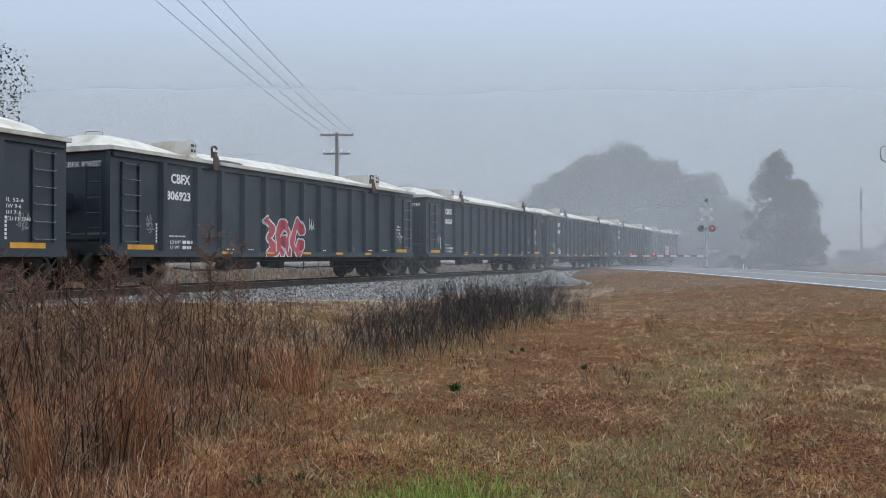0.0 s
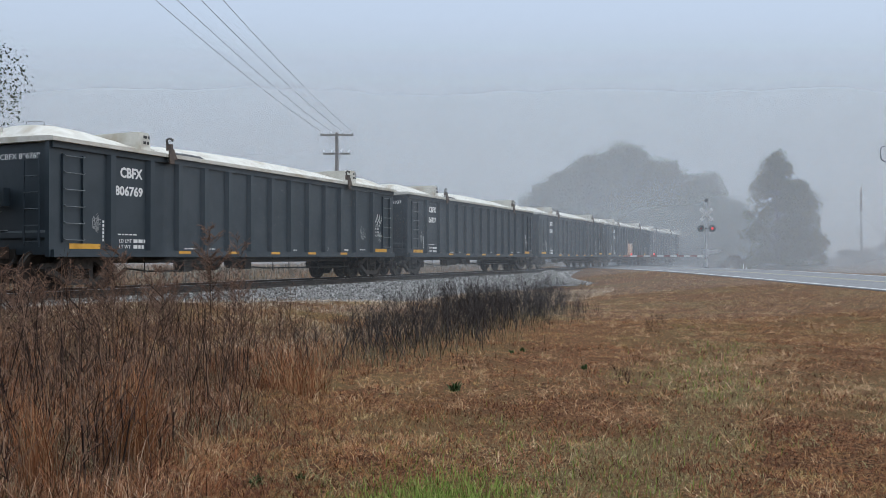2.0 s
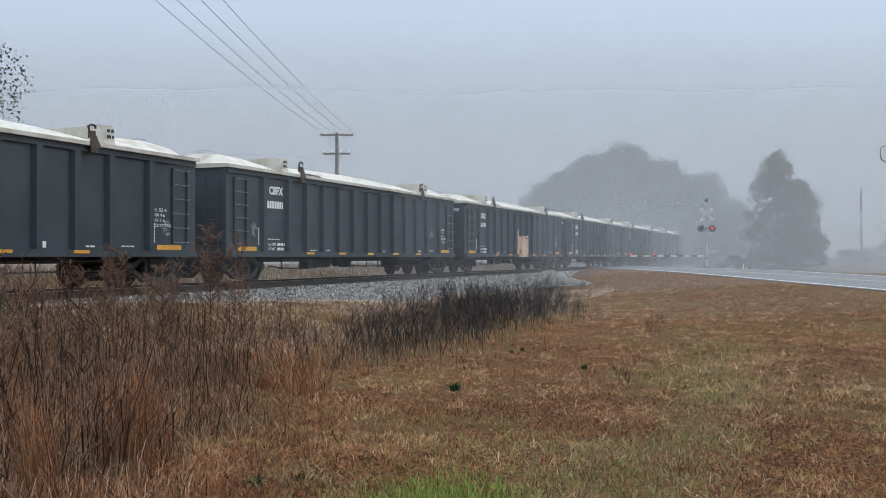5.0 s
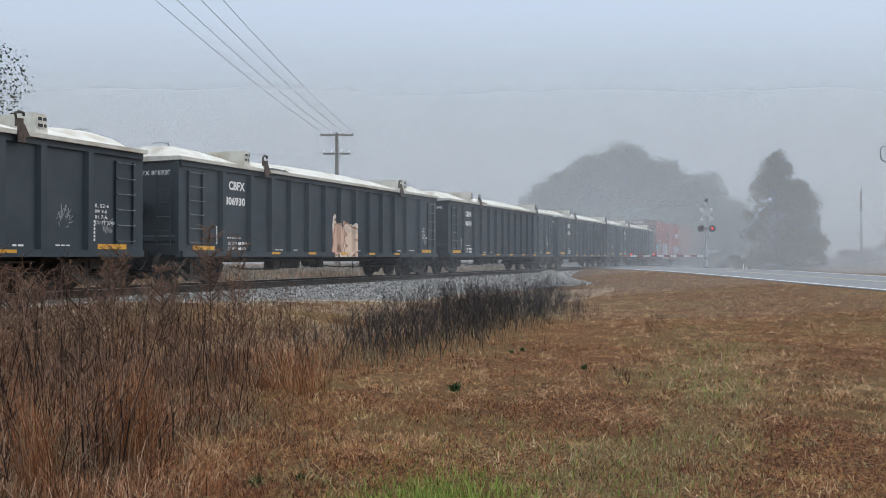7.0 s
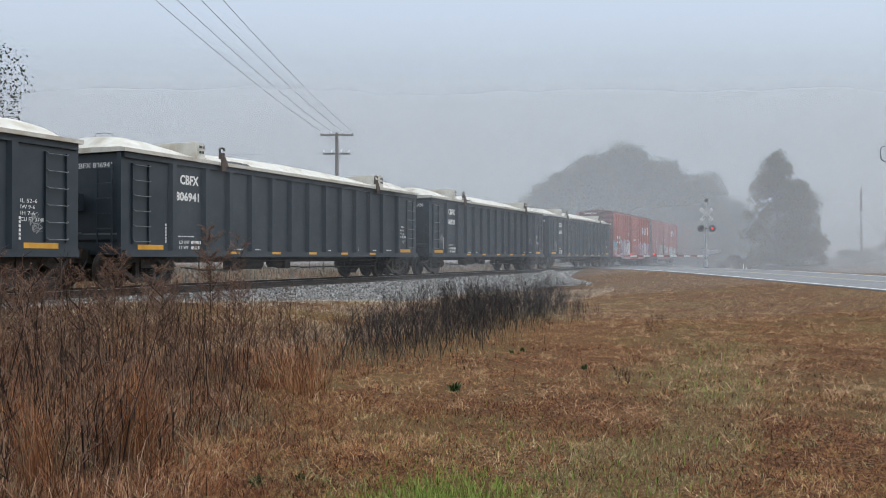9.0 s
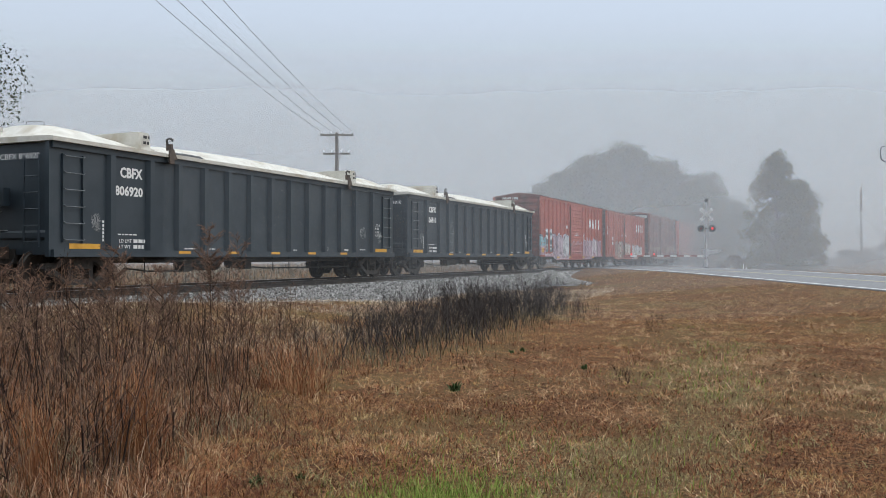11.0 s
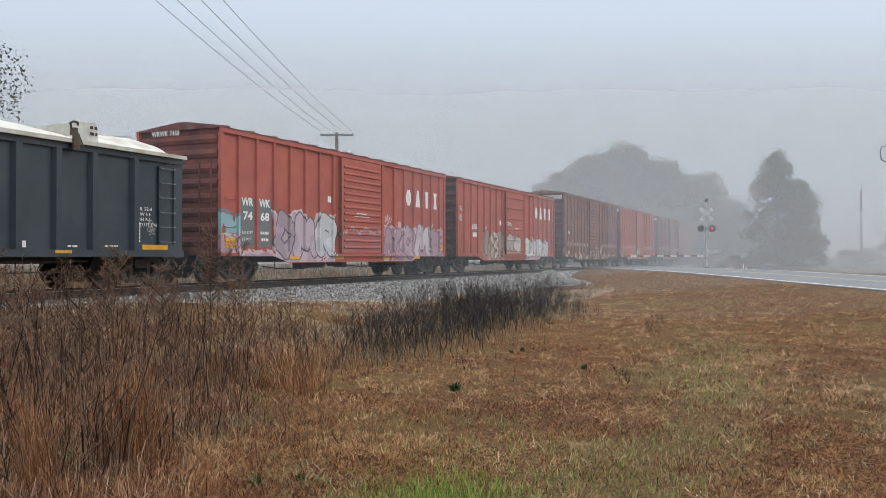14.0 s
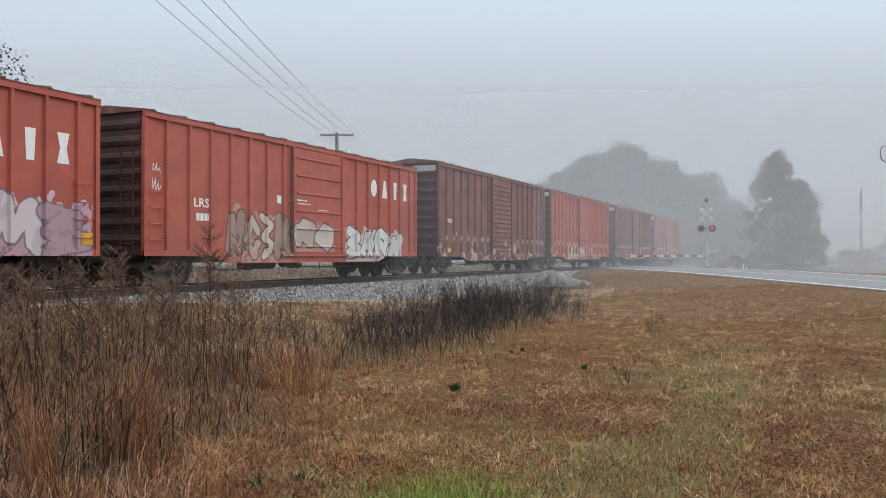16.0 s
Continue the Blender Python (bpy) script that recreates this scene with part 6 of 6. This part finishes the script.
# ---- grade crossing signal ----
def crossing_signal(x, y):
    sig = tagged(new("crossing_signal"), "railroad crossing signal with lowered striped gate", "crossing signal")
    z = -0.08
    sig.matrix_basis = pose(x, y, z, 0, 0, -66.5)

    def sub(name, bm, m, par=None, label=""):
        return part(name, bm, m, par or sig, label)

    # local x runs across the view to the right, local -y faces the traffic
    bm = bmesh.new()
    bm_box(bm, -0.35, 0.35, -0.35, 0.35, -0.15, 0.10)
    sub("footing", bm, M_ASPH)
    bm = bmesh.new()
    bm_rod(bm, (0, 0, 0.1), (0, 0, 4.95), 0.065, 12)
    bm_rod(bm, (0, 0, 0.1), (0, 0, 0.7), 0.13, 12)
    sub("mast", bm, M_ALU)
    bm = bmesh.new()
    bm_rod(bm, (0, 0, 4.95), (0, 0, 5.0), 0.08, 10)
    bm_rod(bm, (0, -0.1, 5.08), (0, 0.08, 5.08), 0.15, 12, 0.06)
    sub("bell", bm, M_BLACK)
    for k, s in enumerate((1, -1)):
        bm = bmesh.new()
        vs = bm_box(bm, -0.61, 0.61, -0.10 - k * 0.02, -0.085 - k * 0.02, -0.11, 0.11)
        bmesh.ops.rotate(bm, verts=vs, cent=(0, 0, 0), matrix=Matrix.Rotation(s * radians(45), 3, "Y"))
        bmesh.ops.translate(bm, verts=vs, vec=(0, 0, 4.02))
        blade = sub("crossbuck_blade", bm, M_LINE, None, "white crossbuck blade")
        for sgn, text in ((-1, ("RAIL", "CROSSING")[k]), (1, ("ROAD", "")[k])):
            if text:
                wd = 0.42 if len(text) < 6 else 0.95
                me = letters(text, 0.13, wd)
                me.materials.append(M_BLACK)
                cx = (-0.56 if sgn < 0 else 0.14) if len(text) < 6 else -0.475
                m = pose(0, -0.102 - k * 0.02, 4.02) @ Matrix.Rotation(s * radians(45), 4, "Y") @ pose(cx, -0.003, -0.065)
                share("lettering", me, blade, m)
    bm = bmesh.new()
    bm_rod(bm, (-0.6, -0.05, 2.98), (0.6, -0.05, 2.98), 0.04, 8)
    bar = sub("lamp_arm", bm, M_BLACK)
    for s, lit in ((-1, False), (1, True)):
        bm = bmesh.new()
        bm_rod(bm, (s * 0.42, -0.12, 2.98), (s * 0.42, -0.10, 2.98), 0.27, 20)
        bm_rod(bm, (s * 0.42, -0.10, 2.98), (s * 0.42, 0.10, 2.98), 0.13, 14)
        bg = sub("backboard", bm, M_BLACK, bar)
        bm = bmesh.new()
        bm_rod(bm, (s * 0.42, -0.16, 2.98), (s * 0.42, -0.125, 2.98), 0.095, 16)
        sub("lens", bm, M_LAMP if lit else M_LENS, bar, "glowing red lamp lens" if lit else "dark red lamp lens")
        bm = bmesh.new()
        for i in range(7):
            w0, w1 = math.pi * i / 7, math.pi * (i + 1) / 7
            bm_prism(bm, [(s * 0.42 + 0.16 * math.cos(w0), 2.98 + 0.16 * math.sin(w0)), (s * 0.42 + 0.17 * math.cos(w0), 2.98 + 0.17 * math.sin(w0)),
                          (s * 0.42 + 0.17 * math.cos(w1), 2.98 + 0.17 * math.sin(w1)), (s * 0.42 + 0.16 * math.cos(w1), 2.98 + 0.16 * math.sin(w1))], "y", -0.35, -0.12)
        sub("hood", bm, M_BLACK, bar)
    # gate mechanism, counterweights and arm
    bm = bmesh.new()
    bm_box(bm, -0.22, 0.22, 0.08, 0.5, 0.85, 1.45)
    sub("gate_mechanism", bm, M_ALU)
    for yy in (-0.28, 0.55):
        bm = bmesh.new()
        bm_prism(bm, [(-0.15, 0.98), (0.30, 1.05), (1.05, 1.25), (1.05, 1.42), (0.25, 1.35), (-0.15, 1.20)], "y", yy, yy + 0.05)
        sub("counterweight_arm", bm, M_ALU)
    bm = bmesh.new()
    arm_len, n = 6.0, 12
    for i in range(n):
        a, b = -0.2 - arm_len * i / n, -0.2 - arm_len * (i + 1) / n
        if i % 2 == 0:
            bm_box(bm, b, a, -0.10, -0.04, 0.88, 0.97)
    arm = sub("gate_arm", bm, M_LINE, None, "white and red striped gate arm")
    bm = bmesh.new()
    for i in range(n):
        a, b = -0.2 - arm_len * i / n, -0.2 - arm_len * (i + 1) / n
        if i % 2:
            bm_box(bm, b, a, -0.10, -0.04, 0.88, 0.97)
    sub("stripe", bm, M_STRIPE, arm, "red reflective stripes")
    for xx in (-2.2, -3.9, -5.6):
        bm = bmesh.new()
        bm_rod(bm, (xx, -0.16, 1.06), (xx, 0.0, 1.06), 0.06, 12)
        bm_box(bm, xx - 0.03, xx + 0.03, -0.10, -0.04, 0.975, 1.0)
        sub("arm_lamp", bm, M_LAMP if xx < -3 else M_LENS, arm, "small red arm lamp")


M_LENS = mat("dark_red_lens", (0.12, 0.008, 0.008), (0.16, 0.012, 0.012), 5, 0.25)
M_STRIPE = mat("red_reflective", (0.20, 0.035, 0.035), (0.25, 0.05, 0.045), 6, 0.5)
xy = spot(65, 19.65)
crossing_signal(xy[0], xy[1])


def marker_post(dpt, acr, h, label):
    xy = spot(dpt, acr)
    bm = bmesh.new()
    bm_box(bm, -0.05, 0.05, -0.02, 0.02, -0.3, h)
    bm_prism(bm, [(-0.05, h), (0.05, h), (0, h + 0.05)], "y", -0.02, 0.02)
    ob = tagged(new("marker_post", finish(bm, "marker_post", M_LINE)), label, "marker post", "marker posts")
    ob.location = (xy[0], xy[1], ground_z(xy[0], xy[1]))


marker_post(72, 24.85, 0.75, "short white roadside marker post")
marker_post(71, 24.75, 0.45, "short white roadside marker post")


# ---- ballast stones, ties ----
def build_stones():
    rnd = np.random.default_rng(5)
    n = 42000
    x = 3 + 57 * rnd.uniform(0, 1, n) ** 1.25
    y = TRACK_Y - 4.45 + 2.9 * rnd.uniform(0, 1, n)
    t = (y - (TRACK_Y - 4.5))
    z = np.where(t < 0.6, -0.95 + 0.45 * t, np.where(t < 2.75, -0.68 + (t - 0.6) * 0.228, -0.19))
    on = y > np.array([toe_y(v) for v in x]) - 0.12 * np.abs(rnd.normal(0, 1, n))
    x, y, z = x[on], y[on], z[on]
    # a heap at the end of the shoulder beside the crossing
    m = 5000
    hx, hy = rnd.normal(0, 1.3, m), rnd.normal(0, 0.75, m)
    hz = -0.55 + 0.60 * np.exp(-(hx / 1.7) ** 2 - (hy / 1.0) ** 2)
    x, y, z = np.concatenate([x, 42.5 + hx]), np.concatenate([y, 12.6 + hy]), np.concatenate([z, hz])
    n = len(x)
    s = rnd.uniform(0.018, 0.042, n) * (1 + 0.012 * x)
    c = np.column_stack([x, y, z + s * 0.3])
    dirs = np.array([[1, 0, 0], [-0.5, 0.87, 0], [-0.5, -0.87, 0], [0, 0, 0.8], [0, 0, -0.8]])
    ang = rnd.uniform(0, 6.28, n)
    ca, sa = np.cos(ang), np.sin(ang)
    v = np.empty((n, 5, 3))
    for i, d in enumerate(dirs):
        k = s * rnd.uniform(0.7, 1.3, n)
        v[:, i, 0] = c[:, 0] + (d[0] * ca - d[1] * sa) * k
        v[:, i, 1] = c[:, 1] + (d[0] * sa + d[1] * ca) * k
        v[:, i, 2] = c[:, 2] + d[2] * k + rnd.uniform(-0.25, 0.25, n) * k
    tri = np.array([0, 1, 3, 1, 2, 3, 2, 0, 3, 1, 0, 4, 2, 1, 4, 0, 2, 4])
    f = ((np.arange(n) * 5)[:, None] + tri).ravel()
    tagged(new("ballast_stone", raw_mesh("ballast_stone", v.reshape(-1, 3), f, np.full(6 * n, 3), M_STONE)), "loose crushed grey ballast stones", "stones", kind="stuff")


M_STONE = plant_material("grey_stones", [(0.07, 0.068, 0.064), (0.145, 0.141, 0.133), (0.215, 0.209, 0.198), (0.30, 0.29, 0.275), (0.48, 0.465, 0.44)])
verts, faces = [], []
for j in range(9):
    for i in range(24):
        r, w0 = j / 8, 2 * math.pi * i / 24
        verts.append((2.7 * r * math.cos(w0), 1.6 * r * math.sin(w0), 0.60 * math.exp(-2.4 * r * r) - 0.06 * r))
for j in range(8):
    for i in range(24):
        k = (i + 1) % 24
        faces.append((j * 24 + i, j * 24 + k, (j + 1) * 24 + k, (j + 1) * 24 + i))
heap = tagged(new("mound", tri_mesh("mound", verts, faces, M_BALLAST)), "low heap of crushed grey stone beside the track", "mound")
heap.location = (42.5, 12.6, -0.62)
build_stones()

track = tagged(new("track"), "row of dark wooden ties under the rails", "track", kind="structure")
bm = bmesh.new()
bm_box(bm, -0.115, 0.115, -1.3, 1.3, -0.30, -0.172)
bmesh.ops.bevel(bm, geom=bm.edges[:], offset=0.012, segments=1, affect="EDGES")
tie = finish(bm, "tie", M_POLE)
for i in range(150):
    share("tie", tie, track, pose(-4 + 0.5 * i, TRACK_Y + random.uniform(-0.03, 0.03), random.uniform(-0.006, 0.0), 0, 0, random.uniform(-1, 1)))


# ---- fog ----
# flat upright sheets across the view stand in for the fog's haze
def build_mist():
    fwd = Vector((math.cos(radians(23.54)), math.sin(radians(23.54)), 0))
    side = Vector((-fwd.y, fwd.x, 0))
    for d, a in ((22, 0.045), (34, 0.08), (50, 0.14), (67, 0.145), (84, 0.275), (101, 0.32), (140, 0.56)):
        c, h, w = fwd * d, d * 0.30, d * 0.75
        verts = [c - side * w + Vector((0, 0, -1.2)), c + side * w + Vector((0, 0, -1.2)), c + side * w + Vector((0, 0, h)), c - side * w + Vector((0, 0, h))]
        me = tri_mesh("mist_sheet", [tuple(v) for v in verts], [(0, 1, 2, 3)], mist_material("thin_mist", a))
        tagged(new("mist", me), "thin pale grey sheet standing in for morning fog over the field", "fog", "fog", kind="stuff")


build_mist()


def travel(t):
    """Metres that the train has rolled by t seconds."""
    return 9.71 * t + 0.0095 * t * t


def motions():
    times = [float(i) for i in range(17)]
    for ob, front in TRAIN:
        walk(ob, [(t, pose(front - travel(t), TRACK_Y, 0)) for t in times])
    steps = [i / 15 for i in range(241)]
    for ob, x in WHEELSETS:
        walk(ob, [(t, pose(x, 0, WHEEL_R, 0, -math.degrees(travel(t) / WHEEL_R))) for t in steps])


motions()
